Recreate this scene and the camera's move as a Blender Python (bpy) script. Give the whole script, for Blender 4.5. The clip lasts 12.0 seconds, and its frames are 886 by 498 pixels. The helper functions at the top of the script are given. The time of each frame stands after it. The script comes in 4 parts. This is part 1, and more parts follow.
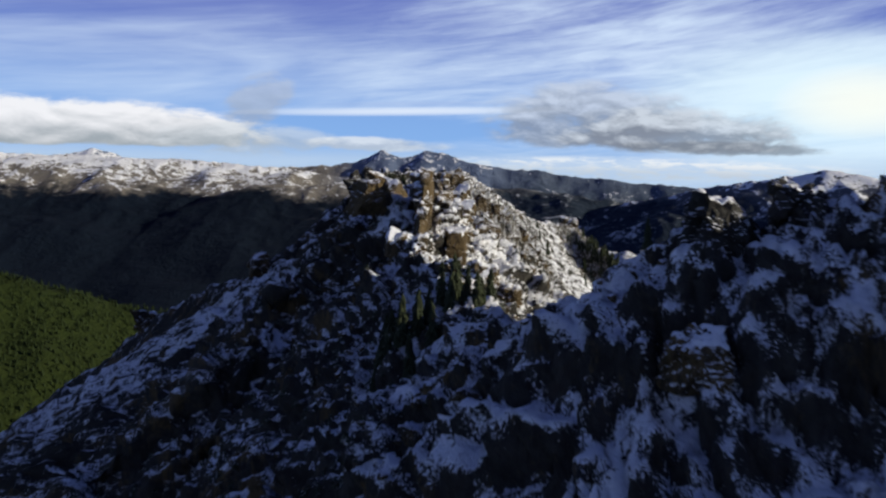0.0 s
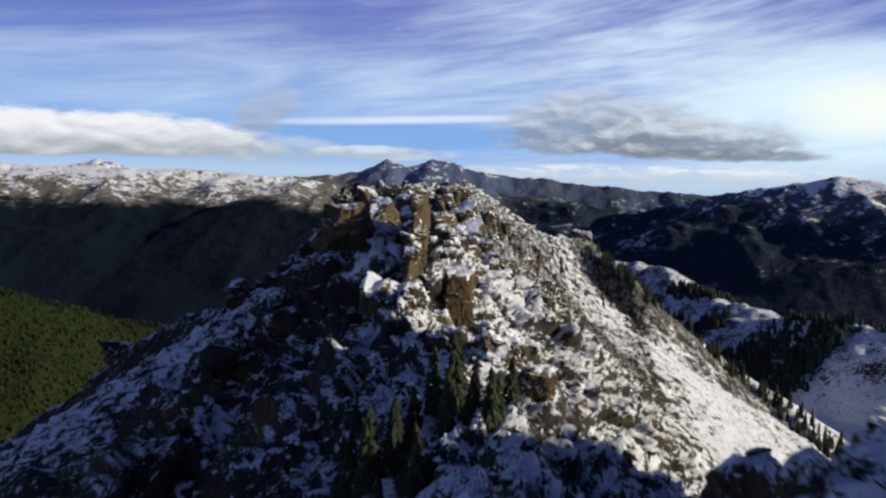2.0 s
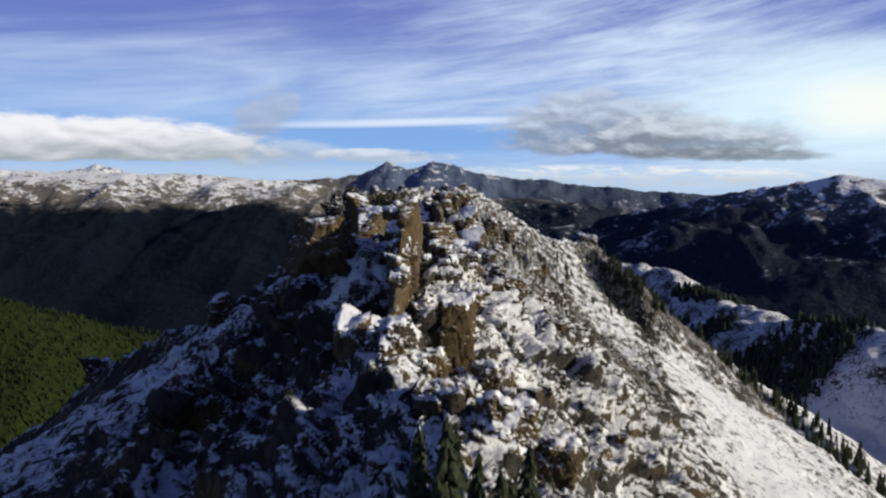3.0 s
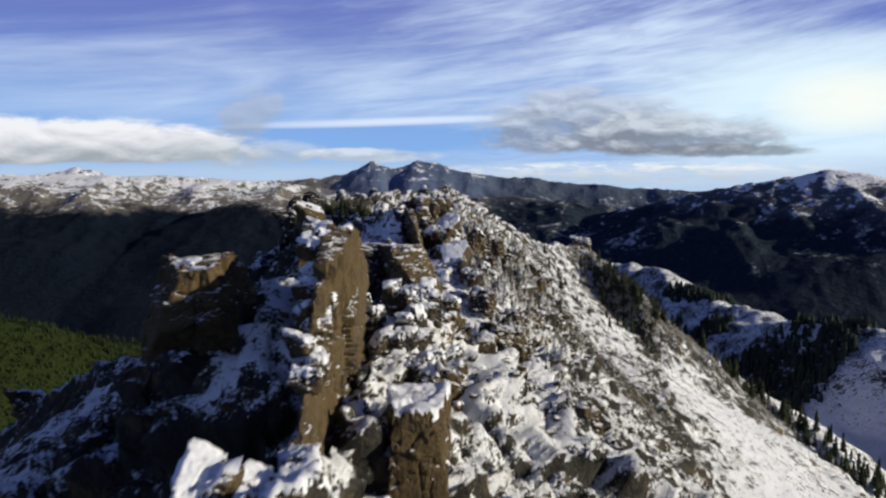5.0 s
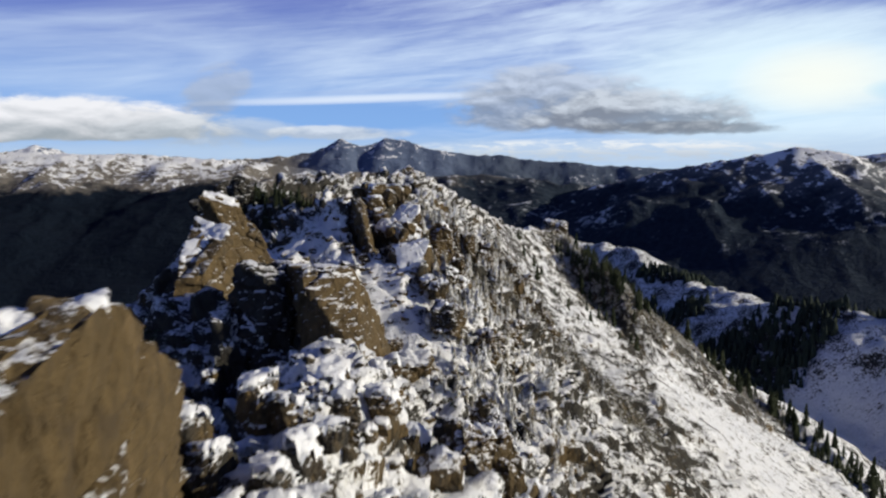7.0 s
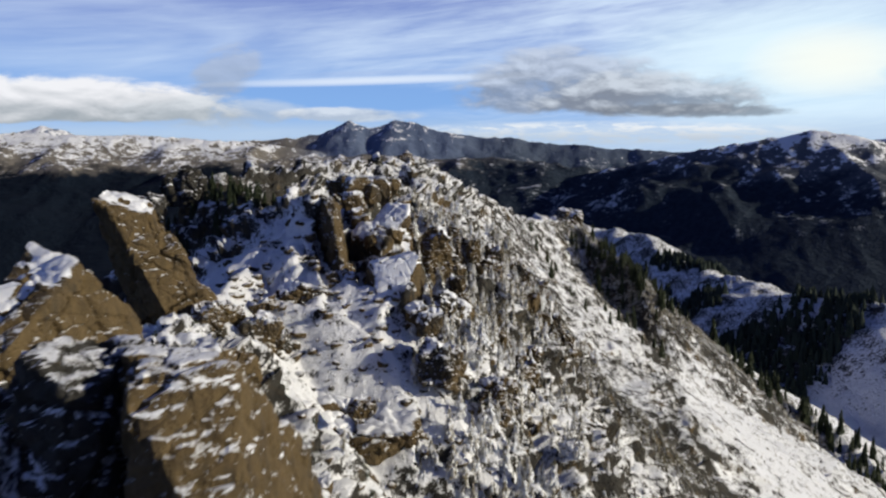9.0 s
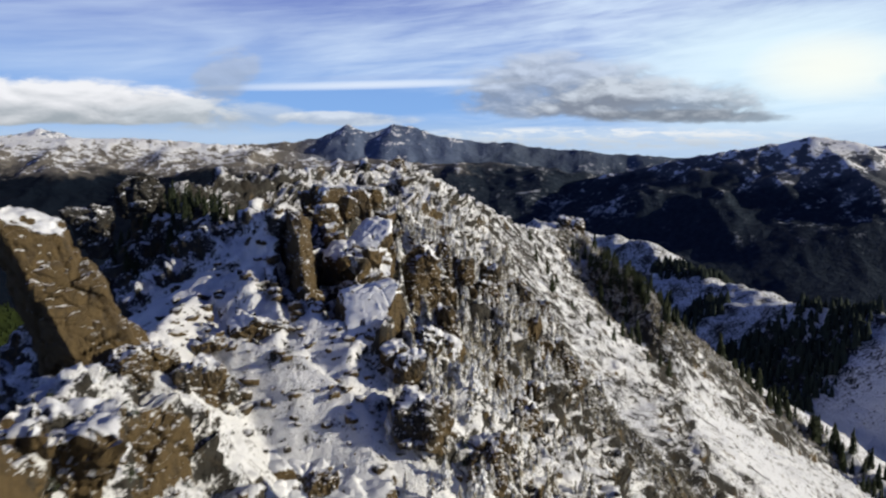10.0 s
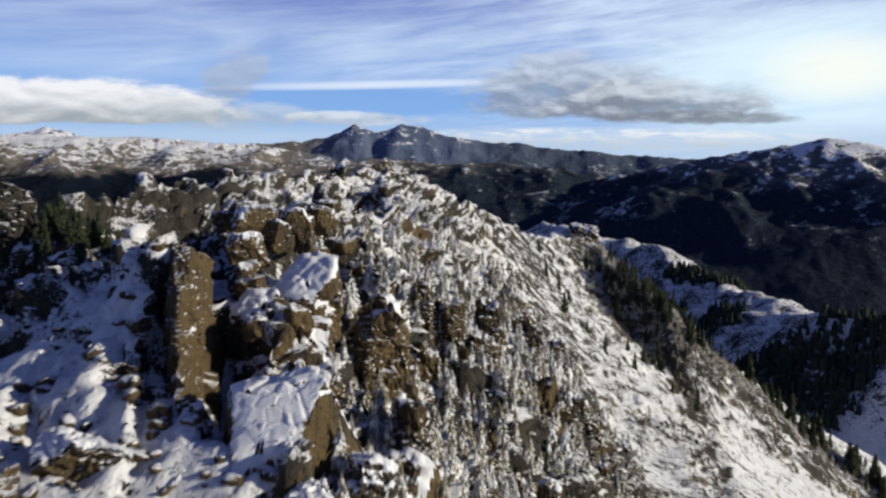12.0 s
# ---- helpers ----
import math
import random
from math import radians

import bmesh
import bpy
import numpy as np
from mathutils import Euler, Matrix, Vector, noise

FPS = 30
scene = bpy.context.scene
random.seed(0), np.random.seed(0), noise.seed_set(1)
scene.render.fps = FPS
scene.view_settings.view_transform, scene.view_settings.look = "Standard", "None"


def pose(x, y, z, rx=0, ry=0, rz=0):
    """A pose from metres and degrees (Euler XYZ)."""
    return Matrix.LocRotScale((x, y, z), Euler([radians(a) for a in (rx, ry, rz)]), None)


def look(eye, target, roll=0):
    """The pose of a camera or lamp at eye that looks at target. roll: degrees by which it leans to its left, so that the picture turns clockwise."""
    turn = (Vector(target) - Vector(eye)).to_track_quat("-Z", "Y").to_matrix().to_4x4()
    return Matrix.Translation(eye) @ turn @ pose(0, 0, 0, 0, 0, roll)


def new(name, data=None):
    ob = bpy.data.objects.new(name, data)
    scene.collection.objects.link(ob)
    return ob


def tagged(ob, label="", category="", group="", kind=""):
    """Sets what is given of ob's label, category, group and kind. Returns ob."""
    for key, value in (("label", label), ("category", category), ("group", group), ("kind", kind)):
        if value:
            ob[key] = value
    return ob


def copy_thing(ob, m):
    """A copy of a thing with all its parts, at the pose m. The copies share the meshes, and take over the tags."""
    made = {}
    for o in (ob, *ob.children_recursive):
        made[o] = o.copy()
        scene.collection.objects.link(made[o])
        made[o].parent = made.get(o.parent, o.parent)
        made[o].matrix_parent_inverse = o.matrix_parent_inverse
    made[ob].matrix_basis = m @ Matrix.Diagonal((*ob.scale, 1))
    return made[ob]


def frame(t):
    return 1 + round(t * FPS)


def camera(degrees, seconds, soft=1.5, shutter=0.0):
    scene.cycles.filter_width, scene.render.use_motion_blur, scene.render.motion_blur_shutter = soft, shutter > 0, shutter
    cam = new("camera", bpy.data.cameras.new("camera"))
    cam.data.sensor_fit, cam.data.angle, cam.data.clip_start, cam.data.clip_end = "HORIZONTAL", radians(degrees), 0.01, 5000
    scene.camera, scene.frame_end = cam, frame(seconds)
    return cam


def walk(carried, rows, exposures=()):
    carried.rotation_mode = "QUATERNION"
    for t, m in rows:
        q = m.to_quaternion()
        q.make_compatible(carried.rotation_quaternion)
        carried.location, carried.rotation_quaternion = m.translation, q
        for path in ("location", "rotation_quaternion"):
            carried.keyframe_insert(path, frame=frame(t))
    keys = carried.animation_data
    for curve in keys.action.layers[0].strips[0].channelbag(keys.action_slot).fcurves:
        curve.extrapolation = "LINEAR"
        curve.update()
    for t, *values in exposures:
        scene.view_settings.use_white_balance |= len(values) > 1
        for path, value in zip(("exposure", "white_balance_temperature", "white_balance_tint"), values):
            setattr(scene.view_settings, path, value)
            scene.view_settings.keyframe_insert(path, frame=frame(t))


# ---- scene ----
# The flight: level, along a snow-dusted summit ridge, about 16 m a second.
cam = camera(57.0, 12.0, soft=2.3, shutter=0.6)
METRES, EYE, TILT, LEAN, TURN = 200.0, 0.0, -6.0, -1.4, 0.0
ROWS = [
    (0.0, 0.0, 0.0, 0.0, 0.0, 0.0, 0.0),
    (0.5, 0.0009, 0.0428, 0.0063, 0.22, 0.21, 0.31),
    (1.0, 0.002, 0.0865, 0.0127, 0.39, 0.33, 0.41),
    (1.5, 0.0036, 0.13, 0.0189, 0.47, 0.44, 0.3),
    (2.0, 0.0052, 0.1752, 0.0249, 0.46, 0.58, 0.32),
    (2.5, 0.0069, 0.2175, 0.0307, 0.5, 0.61, 0.54),
    (3.0, 0.0085, 0.2614, 0.0365, 0.57, 0.72, 0.87),
    (5.0, 0.0181, 0.4355, 0.0578, -0.39, 0.62, 1.59),
    (5.5, 0.0213, 0.4782, 0.0631, -1.17, 0.36, 1.75),
    (6.0, 0.0247, 0.52, 0.0681, -1.76, -0.07, 1.83),
    (6.5, 0.0283, 0.5611, 0.0727, -2.29, -0.52, 1.84),
    (7.0, 0.0317, 0.601, 0.077, -2.46, -0.99, 1.86),
    (9.0, 0.0475, 0.7541, 0.0941, -1.83, -2.2, 1.62),
    (9.5, 0.0522, 0.7936, 0.0983, -1.82, -2.06, 1.31),
    (10.0, 0.0569, 0.8316, 0.1018, -1.92, -1.89, 1.34),
    (10.5, 0.0618, 0.8712, 0.1056, -2.07, -1.83, 1.37),
    (11.0, 0.0668, 0.9114, 0.1093, -2.15, -1.78, 1.47),
    (11.5, 0.0719, 0.9502, 0.1129, -1.93, -1.87, 1.45),
    (12.0, 0.0772, 0.9894, 0.1168, -1.35, -1.87, 1.07),
]
walk(cam, [(t, pose(0, 0, EYE, TILT, LEAN, TURN) @ pose(METRES * x, METRES * y, METRES * z, 90 + pitch, roll, yaw)) for t, x, y, z, yaw, pitch, roll in ROWS])

# ---- world and sun ----
SUN_AZ, SUN_EL = radians(103), radians(17.0)     # azimuth from +y towards +x


def link_in(nt, socket, value):
    if value is None:
        return
    if isinstance(value, bpy.types.NodeSocket):
        nt.links.new(value, socket)
    else:
        socket.default_value = value


def op(nt, kind, a, b=None, c=None, clamp=False):
    n = nt.nodes.new("ShaderNodeMath")
    n.operation, n.use_clamp = kind, clamp
    for i, v in enumerate((a, b, c)):
        link_in(nt, n.inputs[i], v)
    return n.outputs[0]


def step(nt, x, lo, hi, a=0.0, b=1.0):
    n = nt.nodes.new("ShaderNodeMapRange")
    n.interpolation_type = "SMOOTHSTEP"
    for i, v in enumerate((x, lo, hi, a, b)):
        link_in(nt, n.inputs[i], v)
    return n.outputs[0]


def mix(nt, f, a, b, blend="MIX"):
    n = nt.nodes.new("ShaderNodeMix")
    n.data_type, n.blend_type = "RGBA", blend
    for i, v in ((0, f), (6, a), (7, b)):
        if isinstance(v, tuple) and len(v) == 3:
            v = (*v, 1)
        link_in(nt, n.inputs[i], v)
    return n.outputs[2]


def xyz(nt, x, y, z=0.0):
    n = nt.nodes.new("ShaderNodeCombineXYZ")
    for i, v in enumerate((x, y, z)):
        link_in(nt, n.inputs[i], v)
    return n.outputs[0]


def fuzz(nt, at, scale, detail=4.0, rough=0.55, warp=0.0, colour=False):
    n = nt.nodes.new("ShaderNodeTexNoise")
    for key, v in (("Vector", at), ("Scale", scale), ("Detail", detail), ("Roughness", rough), ("Distortion", warp)):
        link_in(nt, n.inputs[key], v)
    return n.outputs["Color" if colour else "Fac"]


world = bpy.data.worlds.new("sky")
scene.world = world
world.use_nodes = True
W = world.node_tree
W.nodes.clear()
sky = W.nodes.new("ShaderNodeTexSky")
sky.sky_type, sky.sun_disc = "NISHITA", False
sky.sun_elevation, sky.sun_rotation = SUN_EL, SUN_AZ
sky.altitude, sky.air_density, sky.dust_density, sky.ozone_density = 2000, 1.0, 0.3, 5.0
way = W.nodes.new("ShaderNodeTexCoord").outputs["Generated"]
split = W.nodes.new("ShaderNodeSeparateXYZ")
link_in(W, split.inputs[0], way)
AZ = op(W, "MULTIPLY", op(W, "ARCTAN2", split.outputs[0], split.outputs[1]), 57.3)
EL = op(W, "MULTIPLY", op(W, "ARCSINE", split.outputs[2]), 57.3)


def blob(az, el, wide, high, hard=1.6):
    """An oval in the sky that fades outwards: 1 in the middle, 0 at its rim."""
    dx = op(W, "DIVIDE", op(W, "SUBTRACT", AZ, az), wide)
    dy = op(W, "DIVIDE", op(W, "SUBTRACT", EL, el), high)
    r = op(W, "ADD", op(W, "MULTIPLY", dx, dx), op(W, "MULTIPLY", dy, dy))
    return op(W, "MULTIPLY", op(W, "SUBTRACT", 1.0, r, clamp=True), hard, clamp=True)


# High thin streaks that lie almost level and fan out a little to the east.
lean = op(W, "SUBTRACT", EL, op(W, "MULTIPLY", AZ, op(W, "ADD", 0.035, op(W, "MULTIPLY", EL, 0.011))))
streak_at = xyz(W, op(W, "MULTIPLY", AZ, 0.03), op(W, "MULTIPLY", lean, 0.22), 1.7)
broad = fuzz(W, streak_at, 1.5, 4.0, 0.5, 0.8)
fine = fuzz(W, xyz(W, op(W, "MULTIPLY", AZ, 0.10), op(W, "MULTIPLY", lean, 0.75), 3.0), 1.4, 6.0, 0.6, 0.9)
thread = fuzz(W, xyz(W, op(W, "MULTIPLY", AZ, 0.22), op(W, "MULTIPLY", lean, 2.2), 8.0), 1.3, 4.0, 0.6, 0.6)
veil = op(W, "ADD", op(W, "MULTIPLY", broad, 0.75), op(W, "ADD", op(W, "MULTIPLY", fine, step(W, AZ, -18.0, 12.0, 0.2, 0.62)), op(W, "MULTIPLY", thread, step(W, AZ, -18.0, 10.0, 0.08, 0.34))))
veil = op(W, "SUBTRACT", veil, step(W, AZ, -18.0, 11.0, 0.03, 0.24))
for az, el, wide, high, much in ((2.0, 6.0, 60.0, 3.3, 0.19), (27.0, 4.0, 17.0, 5.0, 0.30), (9.0, 11.0, 11.0, 4.5, 0.15), (-5.0, 2.45, 14.0, 1.2, -0.26), (29.0, 13.0, 11.0, 3.6, -0.16),
                                 (-7.0, 11.5, 6.0, 3.5, -0.12), (18.0, 9.2, 12.0, 1.0, 0.1), (-24.0, 12.5, 12.0, 4.0, -0.06)):
    veil = op(W, "ADD", veil, op(W, "MULTIPLY", blob(az, el, wide, high, 1.0), much))
veil = op(W, "MULTIPLY", step(W, veil, 0.36, 1.12, 0.0, 0.96), step(W, EL, 34.0, 12.0))
BLUE = mix(W, step(W, EL, 1.0, 11.0), (2.3, 4.4, 8.6), (1.5, 2.0, 5.6))
BLUE = mix(W, step(W, EL, 11.0, 32.0), BLUE, (0.16, 0.28, 1.1))
air = mix(W, 0.9, sky.outputs[0], BLUE)
tone = mix(W, veil, air, (6.6, 8.0, 9.9))
# The brightest part of the veil, nearest the sun's side.
tone = mix(W, op(W, "MULTIPLY", blob(26.0, 4.2, 15.0, 5.2, 0.8), 0.8), tone, (8.2, 10.2, 10.6))
tone = mix(W, op(W, "MULTIPLY", blob(27.0, 4.4, 5.5, 2.4, 0.8), 0.8), tone, (10.6, 10.3, 8.8))
tone = mix(W, op(W, "MULTIPLY", blob(31.6, 3.6, 2.2, 0.7, 1.0), 0.6), tone, (4.6, 7.6, 9.6))
# Long thin streaks above the clear band.
tone = mix(W, op(W, "MULTIPLY", blob(-3.0, op(W, "ADD", 3.6, op(W, "MULTIPLY", AZ, 0.035)), 13.0, 0.34, 1.0), 0.8), tone, (8.0, 8.8, 10.0))
tone = mix(W, op(W, "MULTIPLY", blob(-1.0, op(W, "ADD", 4.1, op(W, "MULTIPLY", AZ, 0.035)), 9.0, 0.22, 1.0), 0.35), tone, (3.4, 4.6, 7.6))
# Low haze along the skyline.
tone = mix(W, step(W, EL, 1.6, -0.2, 0.0, 0.6), tone, (5.6, 6.9, 8.2))
# A bank of cumulus in the west, a grey bank in the east and a low row between.


def puffs(across, up, detail, seed, shift=0.0):
    return fuzz(W, xyz(W, op(W, "MULTIPLY", op(W, "ADD", AZ, 0.5 * shift), across), op(W, "MULTIPLY", op(W, "ADD", EL, shift), up), seed), 2.0, detail, 0.58, 0.35)


lump, lump_up = puffs(0.13, 0.36, 8.0, 7.0), puffs(0.13, 0.36, 8.0, 7.0, 0.45)
wisp, wisp_up = puffs(0.17, 0.42, 7.0, 4.0), puffs(0.17, 0.42, 7.0, 4.0, 0.45)


def cloud(under, shape, top, base, light, dark, thin=1.0, ragged=1.0, edge=0.25, noise=(lump, lump_up), relief_=1.0):
    """A cloud where shape and noise together are thick, lit from above, with the shading of its own bumps."""
    bumps = op(W, "MULTIPLY", op(W, "SUBTRACT", noise[0], 0.5), 2.2 * ragged)
    cover = step(W, op(W, "ADD", shape, op(W, "MULTIPLY", bumps, op(W, "MULTIPLY", shape, 3.0, clamp=True))), 0.4 - edge, 0.4 + edge, 0.0, thin)
    lit = op(W, "MULTIPLY", op(W, "SUBTRACT", noise[0], noise[1]), 3.2 * relief_)
    shade = op(W, "ADD", step(W, op(W, "ADD", EL, op(W, "MULTIPLY", bumps, 0.8)), base, top), lit, clamp=True)
    return mix(W, cover, under, mix(W, shade, dark, light))


flat = step(W, op(W, "ADD", EL, op(W, "MULTIPLY", AZ, -0.008)), 0.5, 1.25)
tone = cloud(tone, op(W, "MULTIPLY", blob(-27.0, 0.9, 18.5, 3.3, 1.3), flat), 3.2, 0.2, (9.2, 9.2, 9.4), (3.6, 4.0, 4.3), 0.95, 0.75, 0.2, relief_=0.35)
tone = cloud(tone, blob(-13.5, 1.3, 7.0, 1.3, 1.0), 2.4, 0.6, (6.4, 7.0, 7.6), (4.4, 5.0, 5.6), 0.55, 1.2, 0.35)
tone = cloud(tone, blob(op(W, "ADD", -14.6, op(W, "MULTIPLY", EL, 0.5)), 4.0, 2.4, 2.2, 0.9), 7.0, 2.0, (4.9, 5.6, 7.0), (3.6, 4.1, 5.0), 0.6, 1.3, 0.4, (wisp, wisp_up), 0.4)
flat = step(W, op(W, "ADD", EL, op(W, "MULTIPLY", AZ, 0.03)), 1.2, 2.0)
tone = cloud(tone, op(W, "MULTIPLY", blob(10.0, 3.1, 8.0, 3.0, 1.25), flat), 6.5, 1.2, (5.6, 6.3, 7.6), (2.6, 3.0, 3.8), 0.8, 1.3, 0.42, (wisp, wisp_up), 0.8)
tone = cloud(tone, op(W, "MULTIPLY", blob(15.5, 2.3, 9.0, 2.0, 1.2), flat), 4.6, 0.9, (6.2, 6.8, 7.6), (2.2, 2.5, 3.1), 0.8, 1.4, 0.38, (wisp, wisp_up), 1.0)
tone = cloud(tone, op(W, "MULTIPLY", blob(18.0, 1.3, 8.0, 0.7, 1.2), flat), 3.4, 1.2, (5.2, 5.6, 6.2), (1.9, 2.2, 2.7), 0.75, 1.0, 0.3, (wisp, wisp_up), 0.8)
tone = cloud(tone, blob(-4.6, 1.2, 6.0, 0.62, 1.0), 1.9, 0.7, (7.8, 8.2, 8.6), (4.8, 5.4, 6.2), 0.75, 1.0, 0.3)
low = fuzz(W, xyz(W, op(W, "MULTIPLY", AZ, 0.22), op(W, "MULTIPLY", EL, 1.1), 2.0), 2.0, 6.0, 0.62, 0.3)
low = op(W, "MULTIPLY", step(W, low, 0.42, 0.60, 0.15, 1.0), blob(13.0, -0.05, 16.0, 0.85, 1.6))
tone = mix(W, low, tone, mix(W, step(W, EL, -0.5, 0.5), (5.4, 6.2, 7.2), (8.4, 8.8, 9.2)))
back = W.nodes.new("ShaderNodeBackground")
link_in(W, back.inputs[0], tone)
back.inputs[1].default_value = 0.1
link_in(W, W.nodes.new("ShaderNodeOutputWorld").inputs[0], back.outputs[0])

sun = new("sun", bpy.data.lights.new("sun", "SUN"))
sun.data.energy, sun.data.angle, sun.data.color = 4.3, radians(0.6), (1.0, 0.92, 0.73)
toward_sun = Vector((math.sin(SUN_AZ) * math.cos(SUN_EL), math.cos(SUN_AZ) * math.cos(SUN_EL), math.sin(SUN_EL)))
sun.matrix_world = look(toward_sun * 100, (0, 0, 0))
scene.view_settings.exposure = 0.0

# ---- materials ----
def material(name):
    m = bpy.data.materials.new(name)
    m.use_nodes = True
    return m, m.node_tree, m.node_tree.nodes["Principled BSDF"]


def relief(nt, bsdf, height, strength, distance):
    b = nt.nodes.new("ShaderNodeBump")
    b.inputs["Strength"].default_value, b.inputs["Distance"].default_value = strength, distance
    link_in(nt, b.inputs["Height"], height)
    link_in(nt, bsdf.inputs["Normal"], b.outputs[0])


def place_and_up(nt):
    g = nt.nodes.new("ShaderNodeNewGeometry")
    n, p = nt.nodes.new("ShaderNodeSeparateXYZ"), nt.nodes.new("ShaderNodeSeparateXYZ")
    link_in(nt, n.inputs[0], g.outputs["Normal"])
    link_in(nt, p.inputs[0], g.outputs["Position"])
    return g.outputs["Position"], n.outputs[2], p.outputs


def rock_and_snow(name, snow_from, snow_to, ochre=0.5, size=1.0, speckle=0.5, drifts=False, cracks=0.28, dashes=0.0, upright=0.0):
    """Weathered ochre and grey rock with dusted snow on whatever lies flat enough."""
    m, nt, bsdf = material(name)
    at, up, p = place_and_up(nt)
    big = fuzz(nt, at, 0.07 / size, 4.0, 0.6)
    mid = fuzz(nt, at, 0.55 / size, 5.0, 0.6, 0.4)
    small = fuzz(nt, at, 3.2 / size, 5.0, 0.65)
    tall = nt.nodes.new("ShaderNodeVectorMath")
    tall.operation = "MULTIPLY"
    link_in(nt, tall.inputs[0], at)
    tall.inputs[1].default_value = (1.3, 1.3, 0.22)
    runs = fuzz(nt, tall.outputs[0], 1.0 / size, 4.0, 0.6, 0.9)
    grey = mix(nt, mid, (0.006, 0.006, 0.006), (0.075, 0.07, 0.06))
    brown = mix(nt, runs, (0.042, 0.029, 0.014), (0.175, 0.122, 0.056))
    base = mix(nt, step(nt, op(nt, "ADD", big, op(nt, "MULTIPLY", runs, 0.35)), 0.92 - 0.5 * ochre, 0.98 - 0.35 * ochre), grey, brown)
    base = mix(nt, step(nt, small, 0.60, 0.74, 0.0, 0.55), base, (0.028, 0.03, 0.022))
    stain = fuzz(nt, at, 0.3 / size, 5.0, 0.62, 1.2)
    base = mix(nt, step(nt, stain, 0.52, 0.68, 0.0, 0.55), base, (0.042, 0.031, 0.021))
    base = mix(nt, step(nt, stain, 0.44, 0.30, 0.0, 0.4), base, (0.17, 0.118, 0.062))
    crack = nt.nodes.new("ShaderNodeTexVoronoi")
    crack.feature = "DISTANCE_TO_EDGE"
    crack.inputs["Scale"].default_value = 0.9 / size
    warped = nt.nodes.new("ShaderNodeVectorMath")
    warped.operation = "MULTIPLY_ADD"
    link_in(nt, warped.inputs[0], fuzz(nt, at, 0.9 / size, 4.0, 0.6, 0.0, True))
    warped.inputs[1].default_value = (1.6 * size, 1.6 * size, 1.6 * size)
    link_in(nt, warped.inputs[2], tall.outputs[0])
    link_in(nt, crack.inputs["Vector"], warped.outputs[0])
    joint = step(nt, crack.outputs["Distance"], 0.0, 0.09)
    base = mix(nt, step(nt, joint, 0.0, 1.0, cracks, 0.0), base, (0.02, 0.018, 0.015))
    lie = op(nt, "ADD", up, op(nt, "MULTIPLY", op(nt, "SUBTRACT", mid, 0.5), 0.55 if upright > 1.5 else 0.7))
    lie = op(nt, "ADD", lie, op(nt, "MULTIPLY", op(nt, "SUBTRACT", small, 0.5), speckle * 1.6))
    lie = op(nt, "ADD", lie, op(nt, "MULTIPLY", op(nt, "SUBTRACT", big, 0.5), 0.5))
    lie = op(nt, "ADD", lie, op(nt, "MULTIPLY", op(nt, "SUBTRACT", fuzz(nt, at, 0.2 / size, 3.0, 0.6, 0.5), 0.5), 0.6))
    if upright:
        flutes = nt.nodes.new("ShaderNodeVectorMath")
        flutes.operation = "MULTIPLY"
        link_in(nt, flutes.inputs[0], at)
        flutes.inputs[1].default_value = (1.0, 1.0, 0.2)
        lie = op(nt, "ADD", lie, op(nt, "MULTIPLY", op(nt, "SUBTRACT", fuzz(nt, flutes.outputs[0], 0.27, 7.0, 0.7, 0.6), 0.5), upright))
    if dashes:
        wide = nt.nodes.new("ShaderNodeVectorMath")
        wide.operation = "MULTIPLY"
        link_in(nt, wide.inputs[0], at)
        wide.inputs[1].default_value = (0.7, 0.7, 3.4)
        lie = op(nt, "ADD", lie, op(nt, "MULTIPLY", step(nt, fuzz(nt, wide.outputs[0], 1.0, 6.0, 0.68, 0.5), 0.50, 0.66), dashes))
    if drifts:
        deep = nt.nodes.new("ShaderNodeAttribute")
        deep.attribute_name = "drift"
        down = nt.nodes.new("ShaderNodeVectorMath")
        down.operation = "MULTIPLY"
        link_in(nt, down.inputs[0], at)
        down.inputs[1].default_value = (0.22, 1.0, 0.22)
        streaks = fuzz(nt, down.outputs[0], 0.7, 5.0, 0.65, 0.8)
        lie = op(nt, "ADD", lie, op(nt, "MULTIPLY", deep.outputs["Fac"], op(nt, "ADD", -0.55, op(nt, "MULTIPLY", streaks, 1.9))))
        bare = nt.nodes.new("ShaderNodeAttribute")
        bare.attribute_name = "bare"
        lie = op(nt, "SUBTRACT", lie, bare.outputs["Fac"])
    snow = step(nt, lie, snow_from, snow_to)
    link_in(nt, bsdf.inputs["Base Color"], mix(nt, snow, base, (0.84, 0.85, 0.88)))
    link_in(nt, bsdf.inputs["Roughness"], step(nt, snow, 0.0, 1.0, 0.85, 0.6))
    bsdf.inputs["Specular IOR Level"].default_value = 0.25
    relief(nt, bsdf, op(nt, "ADD", op(nt, "ADD", mid, op(nt, "MULTIPLY", small, 0.35)), op(nt, "ADD", op(nt, "MULTIPLY", snow, 0.12), op(nt, "MULTIPLY", op(nt, "MULTIPLY", joint, 0.5 * cracks), op(nt, "SUBTRACT", 1.0, snow)))), 1.0, 0.6 * size)
    return m


